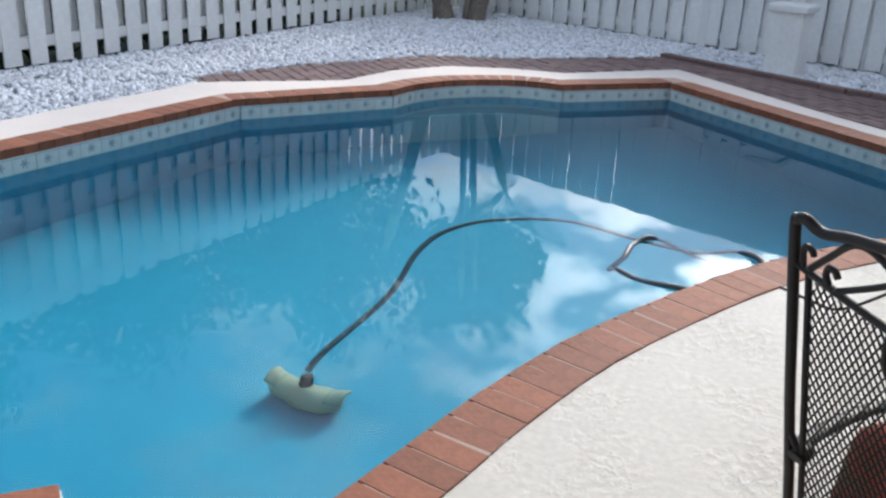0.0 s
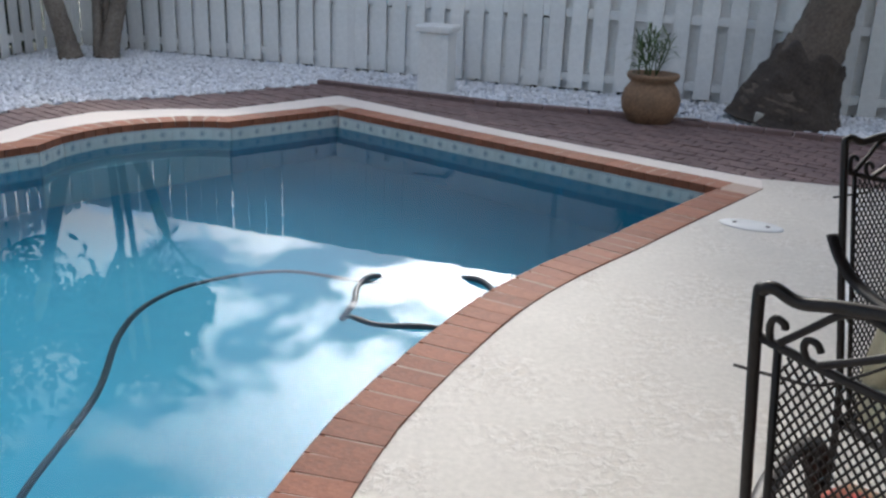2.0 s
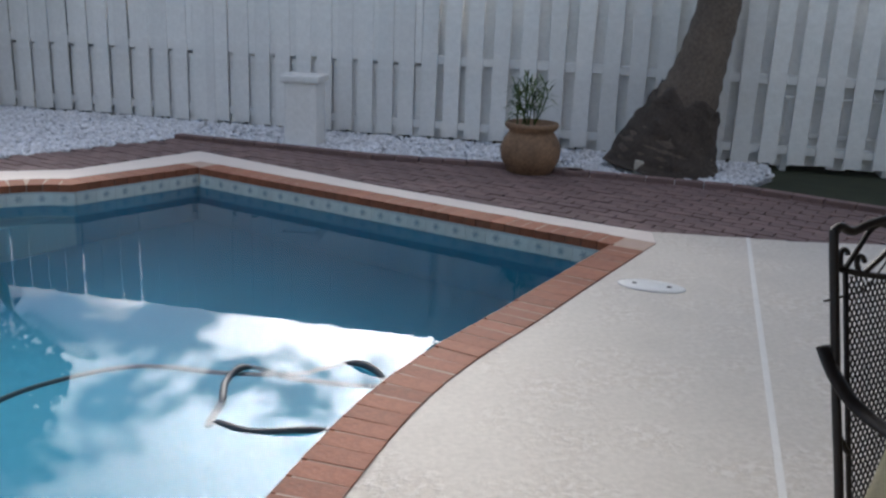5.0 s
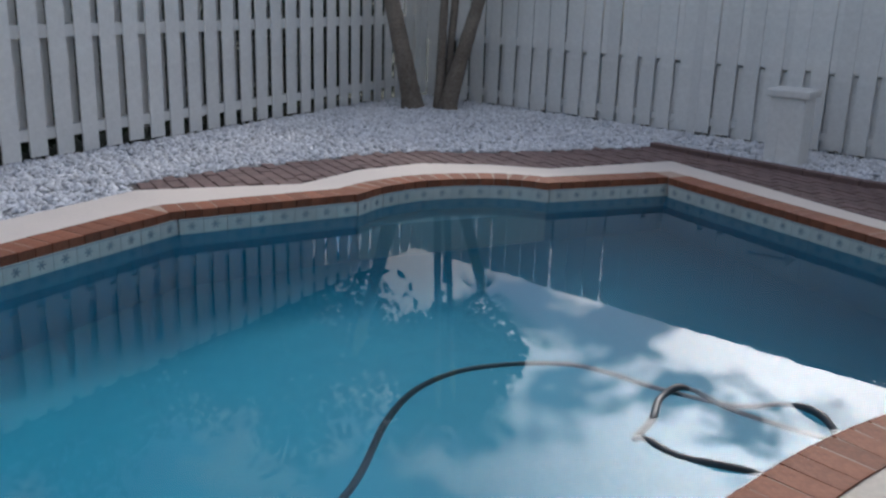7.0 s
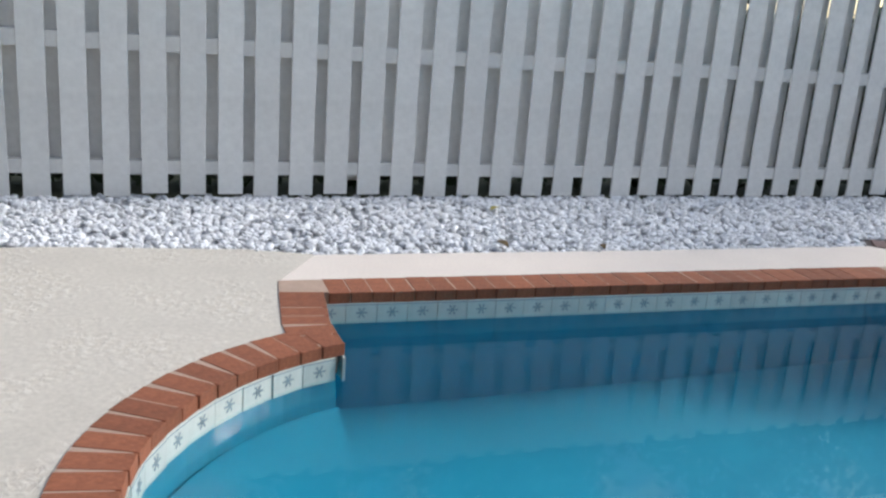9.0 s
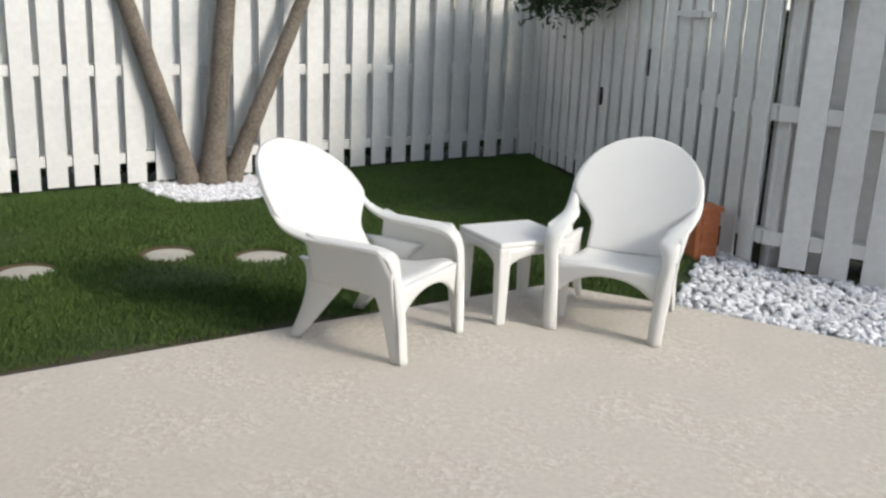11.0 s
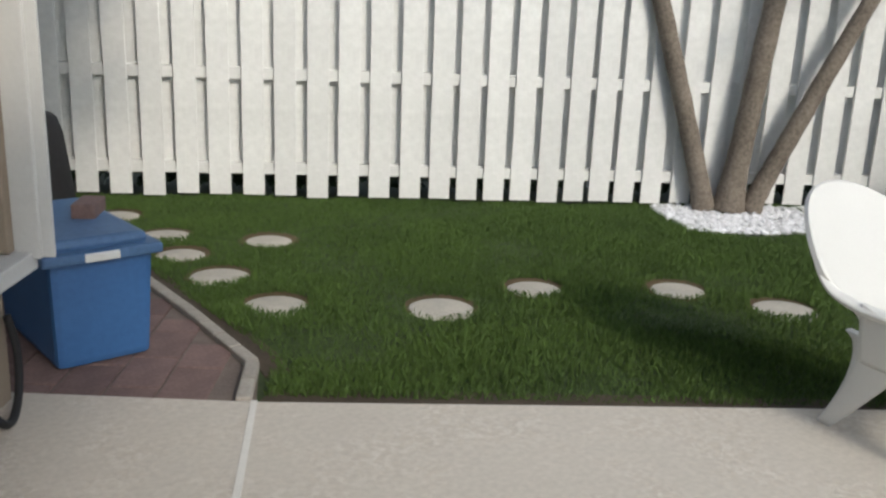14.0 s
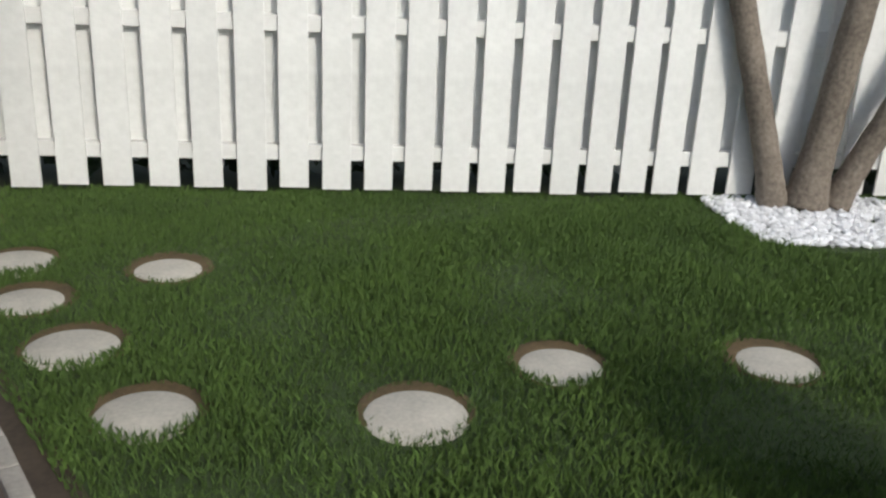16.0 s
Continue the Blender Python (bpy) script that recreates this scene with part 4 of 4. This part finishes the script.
def resin_chair(m, label):
    """A moulded low garden chair, front towards +y."""
    root = thing("garden_chair", m, label, "chair", "white resin garden chairs")

    def back(u, v):
        s = u * 2 - 1
        if v < 0.5:
            k = v / 0.5
            x, z = s * (0.205 + 0.145 * ease(0.38, 1.0, k)), 0.31 + 0.30 * k
        else:
            k = (v - 0.5) / 0.5
            x, z = s * 0.350 * (1 - k * k / 2) ** 0.5, 0.61 + 0.258 * k * (1 - s * s / 2) ** 0.5
        h = (z - 0.31) / 0.585
        return (x, -0.14 - 0.475 * h ** 1.12 + 0.07 * (x / 0.335) ** 2 * (0.4 + 0.6 * h), z)
    q = bmesh.new()
    sheet(q, back, 20, 48, 0.02)
    part("backrest", q, M_PLASTIC, root)
    q = bmesh.new()
    sheet(q, lambda u, v: ((u * 2 - 1) * mix(0.20, 0.265, v), mix(-0.16, 0.30, v), 0.315 + 0.055 * v - 0.03 * math.sin(math.pi * v) - (0.03 * ease(0.88, 1, v)) - 0.012 * (1 - (u * 2 - 1) ** 2)), 14, 14, 0.018)
    part("seat", q, M_PLASTIC, root)
    q = bmesh.new()
    sheet(q, lambda u, v: ((u * 2 - 1) * 0.27, 0.305 + 0.012 * (1 - (u * 2 - 1) ** 2), mix(0.345, 0.155 + 0.145 * (1 - abs(u * 2 - 1) ** 2.4), v)), 18, 4, 0.016)
    part("apron", q, M_PLASTIC, root)
    for sx in (-1, 1):
        q = bmesh.new()

        line = smooth_path([(0.338, -0.358, 0.66), (0.346, -0.315, 0.60), (0.345, -0.25, 0.545), (0.336, -0.12, 0.513), (0.331, 0.05, 0.511), (0.326, 0.20, 0.505), (0.320, 0.285, 0.475), (0.312, 0.318, 0.40), (0.296, 0.338, 0.22), (0.284, 0.350, 0.0)], 6)

        def arm(u, v):
            k = u * (len(line) - 1)
            a, b = line[int(k)], line[min(int(k) + 1, len(line) - 1)]
            p = a.lerp(b, k - int(k))
            w = mix(0.034, 0.095, ease(0.15, 0.45, u)) - 0.040 * ease(0.62, 0.80, u)
            e = 0.016 * (2 * v - 1) ** 2
            f = ease(0.52, 0.72, u)
            return (sx * (p.x - v * w), p.y - e * f, p.z - e * (1 - f))
        sheet(q, arm, 54, 7, 0.020)
        part("armrest", q, M_PLASTIC, root)
        q = bmesh.new()

        def side(u, v):
            y = mix(-0.13, 0.325, u)
            top = 0.513 - 0.10 * ease(0.25, 0.33, y) + 0.02 * ease(-0.05, -0.13, y)
            low = mix(0.30, 0.004, ease(0.235, 0.285, y))
            z = mix(top, low, v)
            return (sx * (0.318 - 0.040 * ease(0.5, 0.0, z) - 0.03 * v * ease(0.24, 0.10, y)), y + 0.022 * ease(0.40, 0.0, z) * ease(0.1, 0.28, y) - 0.012, z)
        sheet(q, side, 30, 10, 0.016)
        part("leg", q, M_PLASTIC, root)
        q = bmesh.new()
        sheet(q, lambda u, v: (sx * (mix(0.262, 0.250, v) + 0.008 * (1 - (2 * u - 1) ** 2)), -0.05 - 0.21 * v ** 1.4 + (u - 0.5) * mix(0.34, 0.048, v ** 0.5), mix(0.40, 0.0, v)), 8, 16, 0.026)
        part("leg", q, M_PLASTIC, root)
    return root


resin_chair(pose(-3.985, -2.335, 0, 0, 0, -6.8), "white moulded resin garden chair on the patio edge")
resin_chair(pose(-4.81, -1.335, 0, 0, 0, -89), "white moulded resin garden chair beside a small table")

root = thing("side_table", pose(-4.655, -1.855, 0, 0, 0, 50), "small square white resin side table", "table")
q = bmesh.new()
box(q, (-0.215, -0.215, 0.395), (0.215, 0.215, 0.425), 0.012)
part("tabletop", q, M_PLASTIC, root)
for a in range(4):
    q = bmesh.new()
    sheet(q, lambda u, v: ((u * 2 - 1) * 0.20, -0.205, mix(0.40, 0.27 + 0.085 * (1 - abs(u * 2 - 1) ** 2.4), v)), 14, 3, 0.014)
    ob = part("apron", q, M_PLASTIC, root)
    ob.matrix_basis = Matrix.Rotation(math.pi / 2 * a, 4, "Z")
    q = bmesh.new()
    box(q, (-0.034, -0.034, 0), (0.034, 0.034, 0.40), 0.014)
    for v in q.verts:
        k = 0.72 + 0.28 * v.co.z / 0.4
        v.co.x, v.co.y = v.co.x * k + 0.183, v.co.y * k + 0.183
    ob = part("leg", q, M_PLASTIC, root)
    ob.matrix_basis = Matrix.Rotation(math.pi / 2 * a, 4, "Z")


# ---- wrought-iron set ----
def scroll(bm, c, r, a0, turns, ux, uz, rad=0.006, sgn=1):
    pts = []
    n = 18
    for i in range(n + 1):
        t = i / n
        a = a0 + sgn * turns * 2 * math.pi * t
        rr = r * (1 - 0.72 * t)
        pts.append(c + ux * (math.cos(a) * rr) + uz * (math.sin(a) * rr))
    tube(bm, pts, rad, 6)


def iron_chair(m, label, cushion, cushion_label, arm=0.0):
    """An iron chair with a mesh back; x runs along the back, front towards +y."""
    root = thing("iron_chair", m, label, "chair", "wrought-iron patio chairs")
    X, Z = Vector((1, 0, 0)), Vector((0, 0, 1))
    q = bmesh.new()
    def lean(x, z):
        return (x, 0.13 - 0.2059 * (z - 0.44), z)

    def crest(x):
        return 0.952 + 0.036 * (abs(x) / 0.235) ** 1.6
    top = smooth_path([(-0.263, 0.13, 0.0), (-0.263, 0.13, 0.42), lean(-0.264, 0.80), lean(-0.264, 1.035), lean(-0.258, 1.060), lean(-0.244, 1.066), lean(-0.213, 1.056), lean(-0.161, 1.066), lean(-0.058, 1.076), lean(0, 1.078)], 6)
    tube(q, top, 0.0085, 8)
    tube(q, [Vector((-p.x, p.y, p.z)) for p in top], 0.0085, 8)
    part("back_frame", q, M_IRON, root)
    q = bmesh.new()
    tube(q, [lean(x, crest(x)) for x in [-0.258 + 0.516 * i / 16 for i in range(17)]], 0.0062, 6)
    for sx in (-1, 1):
        tube(q, [lean(sx * 0.235, crest(0.235)), lean(sx * 0.232, 0.44)], 0.0055, 6)
        for line, rad in (([(0.235, 0.992), (0.20, 1.024), (0.168, 1.053), (0.14, 1.062), (0.11, 1.052), (0.084, 1.034), (0.052, 1.014), (0.0, 0.985)], 0.0055),
                          ([(0.188, 0.977), (0.12, 1.012), (0.056, 1.050), (0.0, 1.076)], 0.0055),
                          ([(0.246, 0.994), (0.247, 1.014), (0.241, 1.026), (0.230, 1.022), (0.228, 1.015)], 0.0050),
                          ([(0.196, 0.976), (0.204, 0.996), (0.200, 1.009), (0.189, 1.008), (0.183, 0.998)], 0.0050),
                          ([(0.050, 1.030), (0.075, 0.995), (0.092, 0.962), (0.099, 0.912), (0.085, 0.880), (0.062, 0.855)], 0.0045),
                          ([(0.291, 0.940), (0.235, 0.944), (0.175, 0.955), (0.085, 1.026)], 0.0022),
                          ([(0.263, 0.700), (0.232, 0.655)], 0.0060)):
            tube(q, smooth_path([lean(sx * x, z) for x, z in line], 5), rad, 6)
    tube(q, [lean(-0.232, 0.44), lean(0.232, 0.44)], 0.008, 6)
    part("mesh_frame", q, M_IRON, root)
    q = bmesh.new()
    step, w, z0, z1 = 0.0125, 0.234, 0.44, 0.99
    for k in range(-50, 76):
        for sgn in (-1, 1):
            a = []
            for i in range(0, 41):
                z = z0 + (z1 - z0) * i / 40
                x = sgn * ((z - z0) * 0.62 + k * step - 0.235)
                limit = crest(x) if abs(x) <= w else -1
                if abs(x) <= w and z < limit:
                    a.append(Vector(lean(x, z)))
            if len(a) > 1:
                tube(q, [a[0], a[-1]], 0.0019, 4, False)
    part("back_mesh", q, M_IRON, root)
    q = bmesh.new()
    tube(q, [(-0.25, 0.13, 0.43), (-0.25, 0.56, 0.43), (0.25, 0.56, 0.43), (0.25, 0.13, 0.43), (-0.25, 0.13, 0.43)], 0.012, 6)
    for k in range(16):
        x = -0.24 + 0.48 * k / 15
        tube(q, [(x, 0.13, 0.43), (x, 0.56, 0.43)], 0.003, 4, False)
    part("seat_frame", q, M_IRON, root)
    for sx in (-1, 1):
        q = bmesh.new()
        tube(q, smooth_path([(sx * (0.240 + 0.29 * arm), 0.075 - 0.4 * arm, 0.66 + 1.6 * arm), (sx * (0.243 + 0.29 * arm), 0.095 - 0.2 * arm, 0.665 + 1.15 * arm), (sx * 0.268, 0.13, 0.665 + 0.8 * arm), (sx * 0.30, 0.30, 0.665 + 0.7 * arm), (sx * 0.30, 0.44, 0.65 + 0.6 * arm), (sx * 0.30, 0.50, 0.60 + 0.5 * arm), (sx * 0.29, 0.47, 0.55 + 0.5 * arm)], 6), 0.017, 8, True, 0, 0.5)
        part("armrest", q, M_IRON, root)
        q = bmesh.new()
        tube(q, smooth_path([(sx * 0.29, 0.40, 0.65), (sx * 0.27, 0.46, 0.44), (sx * 0.27, 0.50, 0.0)], 6), 0.012, 8)
        part("leg", q, M_IRON, root)
    q = bmesh.new()
    box(q, (-0.235, 0.14, 0.435), (0.235, 0.56, 0.525), 0.03)
    part("cushion", q, cushion, root, cushion_label, True)
    q = bmesh.new()
    box(q, (-0.20, 0.05, -0.19), (0.20, 0.13, 0.16), 0.035)
    for v in q.verts:
        v.co.z -= 0.07 * v.co.x * v.co.x / 0.04 if v.co.z > 0 else 0
    ob = part("back_cushion", q, cushion, root, cushion_label, True)
    ob.matrix_basis = pose(0, 0.065, 0.66, -11.6)
    return root


def frame_xy(origin, xdir):
    a = math.atan2(xdir[1], xdir[0])
    return Matrix.Translation(origin) @ Matrix.Rotation(a, 4, "Z")


iron_chair(frame_xy((0.635, 0.055, 0), (0.72, -0.69)), "dark wrought-iron chair with mesh back and floral cushion", M_RED, "red floral fabric cushion")
iron_chair(frame_xy((1.222, 1.242, 0), (-0.95, -0.30)), "dark wrought-iron chair drawn up to the patio table", M_CREAM, "cream fabric cushion with red flowers", 0.12)
root = thing("patio_table", pose(1.62, 0.50, 0), "round dark iron patio table", "table")
q = bmesh.new()
lathe(q, [(0.46, 0.70), (0.475, 0.705), (0.475, 0.722), (0.46, 0.728), (0.02, 0.728)], 36)
part("tabletop", q, M_IRON, root)
for a in range(4):
    q = bmesh.new()
    tube(q, smooth_path([(0.30, 0, 0.70), (0.12, 0, 0.40), (0.33, 0, 0.0)], 6), 0.013, 8)
    ob = part("leg", q, M_IRON, root)
    ob.matrix_basis = Matrix.Rotation(math.pi / 2 * a + 0.5, 4, "Z")

# ---- things by the pool ----
root = thing("pedestal", pose(0.26, 8.50, 0, 0, 0, -18), "square white pedestal with a flat cap by the fence", "pedestal")
q = bmesh.new()
box(q, (-0.155, -0.155, -0.03), (0.155, 0.155, 0.575), 0.01)
for x in (-0.05, 0.05):
    box(q, (x - 0.004, -0.158, 0.0), (x + 0.004, -0.15, 0.57), 0.001)
part("shaft", q, M_FENCE, root)
q = bmesh.new()
box(q, (-0.19, -0.19, 0.575), (0.19, 0.19, 0.645), 0.018)
part("cap", q, M_FENCE, root)

root = thing("plant_pot", pose(2.11, 7.13, -0.02), "round brown clay pot with a spiky plant", "plant pot")
q = bmesh.new()
lathe(q, [(0.145, 0.0), (0.19, 0.02), (0.245, 0.12), (0.258, 0.21), (0.235, 0.29), (0.195, 0.345), (0.185, 0.365), (0.215, 0.385), (0.228, 0.41), (0.222, 0.435), (0.19, 0.435), (0.17, 0.39), (0.02, 0.385)], 32)
part("pot", q, M_POT, root)
q = bmesh.new()
r = random.Random(21)
for k in range(9):
    c = Vector((r.gauss(0, 0.05), r.gauss(0, 0.05), 0.38))
    h = r.uniform(0.16, 0.46)
    t = c + Vector((r.gauss(0, 0.07), r.gauss(0, 0.07), h))
    tube(q, [c, (c + t) / 2 + Vector((0.01, 0, 0)), t], 0.006, 5)
    for _ in range(26):
        a, e = r.uniform(0, 6.283), r.uniform(-0.3, 1.0)
        d = Vector((math.cos(a) * math.cos(e), math.sin(a) * math.cos(e), math.sin(e)))
        base = c + (t - c) * r.uniform(0.35, 1)
        ln = r.uniform(0.10, 0.20)
        w = d.cross(UP).normalized() * 0.009
        mid = base + d * ln * 0.5 + UP * 0.012
        q.faces.new([q.verts.new(p) for p in (base, mid + w, base + d * ln - UP * 0.02, mid - w)])
part("plant", q, M_FROND, root, "spiky dark green leaves")
q = bmesh.new()
box(q, (0.30, -0.12, 0.0), (0.47, 0.06, 0.055), 0.02)
ob = mesh_object("flat_rock", q, M_PAVER)
ob.matrix_world = pose(2.12, 7.2, -0.02, 0, 0, -20)
tagged(ob, "flat brown rock beside the clay pot", "rock")
q = bmesh.new()
box(q, (-0.16, -0.05, 0.0), (0.16, 0.05, 0.13), 0.015)
ob = mesh_object("concrete_block", q, M_STONE)
ob.matrix_world = pose(3.15, 6.98, -0.02, 0, 6, -16)
tagged(ob, "weathered grey block against the palm base", "block")

root = thing("plant_shelf", pose(5.15, 7.45, 0, 0, 0, -23), "weathered grey two-tier plant shelf by the fence", "shelf")
for z in (0.26, 0.60):
    q = bmesh.new()
    box(q, (-0.55, -0.14, z), (0.55, 0.14, z + 0.035), 0.006)
    part("shelf_board", q, M_RAIL, root)
for x in (-0.45, 0.45):
    q = bmesh.new()
    box(q, (x - 0.03, -0.13, -0.06), (x + 0.03, 0.13, 0.60), 0.006)
    part("upright", q, M_RAIL, root)

root = thing("skimmer_lid", pose(1.92, 4.0, 0.0, 0, 0, -28), "oval white skimmer lid set in the patio", "skimmer lid")
q = bmesh.new()
lathe(q, [(0.10, -0.003), (0.10, 0.004), (0.094, 0.008), (0.01, 0.009)], 28)
for v in q.verts:
    v.co.x *= 1.75
part("lid", q, M_PLASTIC, root)
for x in (-0.09, 0.09):
    q = bmesh.new()
    lathe(q, [(0.013, 0.007), (0.013, 0.011), (0.002, 0.011)], 10)
    ob = part("screw", q, M_IRON, root, "dark screw head")
    ob.matrix_basis = Matrix.Translation((x, 0, 0))

# suction cleaner on the floor and its hose to the surface
root = thing("pool_cleaner", pose(-1.365, 1.99, -1.045, 0, 0, -4), "grey-green pool cleaner on the pool floor", "pool cleaner")
q = bmesh.new()
tube(q, [(x, 0.9 * x * x, 0.065 + 0.5 * x * x) for x in [-0.165 + 0.0275 * i for i in range(13)]], [0.052 + 0.028 * math.sin(math.pi * i / 12) ** 0.6 for i in range(13)], 16)
for v in q.verts:
    v.co.z = 0.02 + (v.co.z - 0.02) * 0.85
    v.co += Vector((0, noise.noise(v.co * 14), noise.noise(v.co * 14 + Vector((5, 0, 0))))) * 0.012
part("body", q, M_CLEAN, root, "", True)
q = bmesh.new()
tube(q, [(-0.01, 0.02, 0.11), (-0.01, 0.04, 0.175)], [0.034, 0.027], 12)
part("swivel", q, M_BLACK, root, "black hose swivel")
for sx in (-1, 1):
    q = bmesh.new()
    sheet(q, lambda u, v: (sx * (0.12 + 0.075 * u), -0.05 + 0.11 * v + 0.02 * u, 0.095 + 0.03 * math.sin(math.pi * v) + 0.02 * u * v), 5, 6, 0.016)
    part("fin", q, M_CLEAN, root, "", True)
HOSE = [(-1.375, 2.03, -0.94), (-1.35, 2.15, -0.86), (-1.26, 2.62, -0.70), (-1.27, 2.99, -0.52), (-1.20, 3.22, -0.39), (-1.00, 3.41, -0.30), (-0.62, 3.54, -0.245), (-0.25, 3.60, -0.40), (0.08, 3.58, -0.42), (0.29, 3.46, -0.205), (0.43, 3.29, -0.205),
        (0.42, 3.02, -0.40), (0.16, 2.84, -0.205), (-0.10, 2.85, -0.20), (-0.23, 2.94, -0.205), (-0.27, 3.02, -0.30), (-0.225, 3.11, -0.205), (-0.215, 3.32, -0.20), (-0.12, 3.45, -0.205), (0.10, 3.60, -0.50), (0.6, 3.72, -0.70), (1.15, 3.85, -0.40)]
q = bmesh.new()
tube(q, [Vector((p.x, p.y, WATER_Z + 0.93 * (p.z + 0.192))) for p in smooth_path(HOSE, 10)], 0.0165, 10)
tagged(mesh_object("suction_hose", q, M_HOSE, True), "dark ribbed suction hose floating in the pool", "hose")

# fallen leaves on the gravel
def fallen_leaf(at, turn, size, mat, label):
    q = bmesh.new()
    sheet(q, lambda u, v: ((u - 0.5) * size * 0.5 * math.sin(math.pi * (0.06 + 0.88 * v)), (v - 0.5) * size, 0.012 * math.sin(math.pi * v) + 0.02 * (u - 0.5) ** 2), 4, 8, 0.002)
    ob = mesh_object("fallen_leaf", q, mat, True)
    ob.matrix_world = pose(*at, 4, -6, turn)
    tagged(ob, label, "leaf")


fallen_leaf((-5.28, 2.76, 0.022), 30, 0.10, M_YELLOW, "curled yellow fallen leaf on the white gravel")
fallen_leaf((-4.49, 2.36, 0.022), 100, 0.11, M_THATCH, "dry brown fallen leaf on the white gravel")
fallen_leaf((-4.30, 2.95, 0.022), 70, 0.08, M_THATCH, "dry brown fallen leaf on the white gravel")

# ---- things by the lawn and the house ----
root = thing("terracotta_block", pose(-6.42, -1.12, -0.03, 0, 0, 35), "orange terracotta lantern block on the gravel", "garden ornament")
q = bmesh.new()
box(q, (-0.085, -0.085, 0), (0.085, 0.085, 0.34), 0.012)
part("body", q, M_TERRA, root)
for z in (0.07, 0.17, 0.27):
    for a in range(4):
        q = bmesh.new()
        box(q, (-0.045, -0.092, z - 0.03), (0.045, -0.083, z + 0.03), 0.004)
        ob = part("relief", q, M_TERRA, root)
        ob.matrix_basis = Matrix.Rotation(math.pi / 2 * a, 4, "Z")
q = bmesh.new()
box(q, (-0.10, -0.10, 0.33), (0.10, 0.10, 0.36), 0.008)
part("cap", q, M_TERRA, root)

GD = (Vector((*FENCE_G[1], 0)) - Vector((*FENCE_G[0], 0))).normalized()
GN = Vector((-GD.y, GD.x, 0))
for at, lo, hi, label in (((-8.39, -2.27, 0.82), (-0.03, 0.035, -0.06), (0.03, 0.055, 0.06), "dark metal gate latch on the fence"),
                          ((-7.70, -1.75, 1.17), (-0.025, 0.035, -0.08), (0.025, 0.055, 0.08), "dark metal gate hinge on the fence"),
                          ((-7.15, -1.36, 1.55), (-0.26, 0.045, -0.02), (0.26, 0.07, 0.02), "pale metal gate bar on the fence")):
    q = bmesh.new()
    box(q, lo, hi, 0.006)
    box(q, (lo[0] * 0.5, lo[1], lo[2] * 1.3), (hi[0] * 0.5, hi[1] + 0.012, hi[2] * 1.3), 0.004)
    ob = mesh_object("gate_latch", q, M_RAIL if "pale" in label else M_IRON)
    ob.matrix_world = Matrix.Translation(at) @ Matrix.Rotation(math.atan2(GD.y, GD.x), 4, "Z")
    tagged(ob, label, "latch")

root = thing("storage_box", pose(-1.62, -4.98, -0.005, 0, 0, 4), "faded blue plastic storage box with closed lid", "storage box")
q = bmesh.new()
box(q, (-0.21, -0.40, 0.0), (0.21, 0.40, 0.47), 0.03)
for v in q.verts:
    k = 0.93 + 0.07 * v.co.z / 0.4
    v.co.x, v.co.y = v.co.x * k, v.co.y * k
part("body", q, M_BLUE, root)
q = bmesh.new()
box(q, (-0.245, -0.435, 0.455), (0.245, 0.435, 0.50), 0.012)
box(q, (-0.20, -0.39, 0.49), (0.20, 0.39, 0.545), 0.03)
part("lid", q, M_LID, root, "faded blue lid")
q = bmesh.new()
box(q, (-0.06, 0.425, 0.46), (0.08, 0.445, 0.495), 0.005)
part("latch", q, M_RAIL, root, "pale lid latch")
q = bmesh.new()
box(q, (-0.10, -0.05, 0.0), (0.10, 0.05, 0.065), 0.008)
ob = mesh_object("loose_brick", q, M_PAVER)
ob.matrix_world = pose(-1.72, -5.0, 0.538, 0, 0, 60)
tagged(ob, "loose brown brick on the storage box lid", "brick")

root = thing("covered_grill", pose(-1.45, -6.05, -0.02, 0, 0, 10), "grill under a black fabric cover", "grill")
q = bmesh.new()
box(q, (-0.42, -0.33, 0.0), (0.42, 0.33, 0.92), 0.12)
for v in q.verts:
    v.co.x *= 1.08 - 0.25 * v.co.z
    v.co += Vector((noise.noise(v.co * 5), noise.noise(v.co * 5 + Vector((3, 0, 0))), 0)) * 0.02
part("cover", q, M_BLACK, root, "", True)

q = bmesh.new()
tube(q, smooth_path([house_point(0.50, 0.02, 0.38), house_point(0.46, 0.05, 0.34), house_point(0.36, 0.09, 0.12), house_point(0.25, 0.10, 0.02), house_point(0.12, 0.08, 0.06), house_point(0.03, 0.05, 0.20), house_point(0.02, 0.02, 0.34)], 8), 0.016, 8)
tagged(mesh_object("garden_hose", q, M_BLACK, True), "short black hose hanging from the wall", "hose")
root = thing("hose_tap", Matrix.Translation(house_point(0.50, 0.0, 0.38)), "small brass tap on the house wall", "tap")
q = bmesh.new()
tube(q, [(0, 0, 0), tuple(HN * 0.06) + (0.0,)], 0.014, 8)
part("spout", q, M_POT, root)
q = bmesh.new()
box(q, (-0.03, -0.008, 0.015), (0.03, 0.008, 0.03), 0.004)
part("handle", q, M_POT, root)
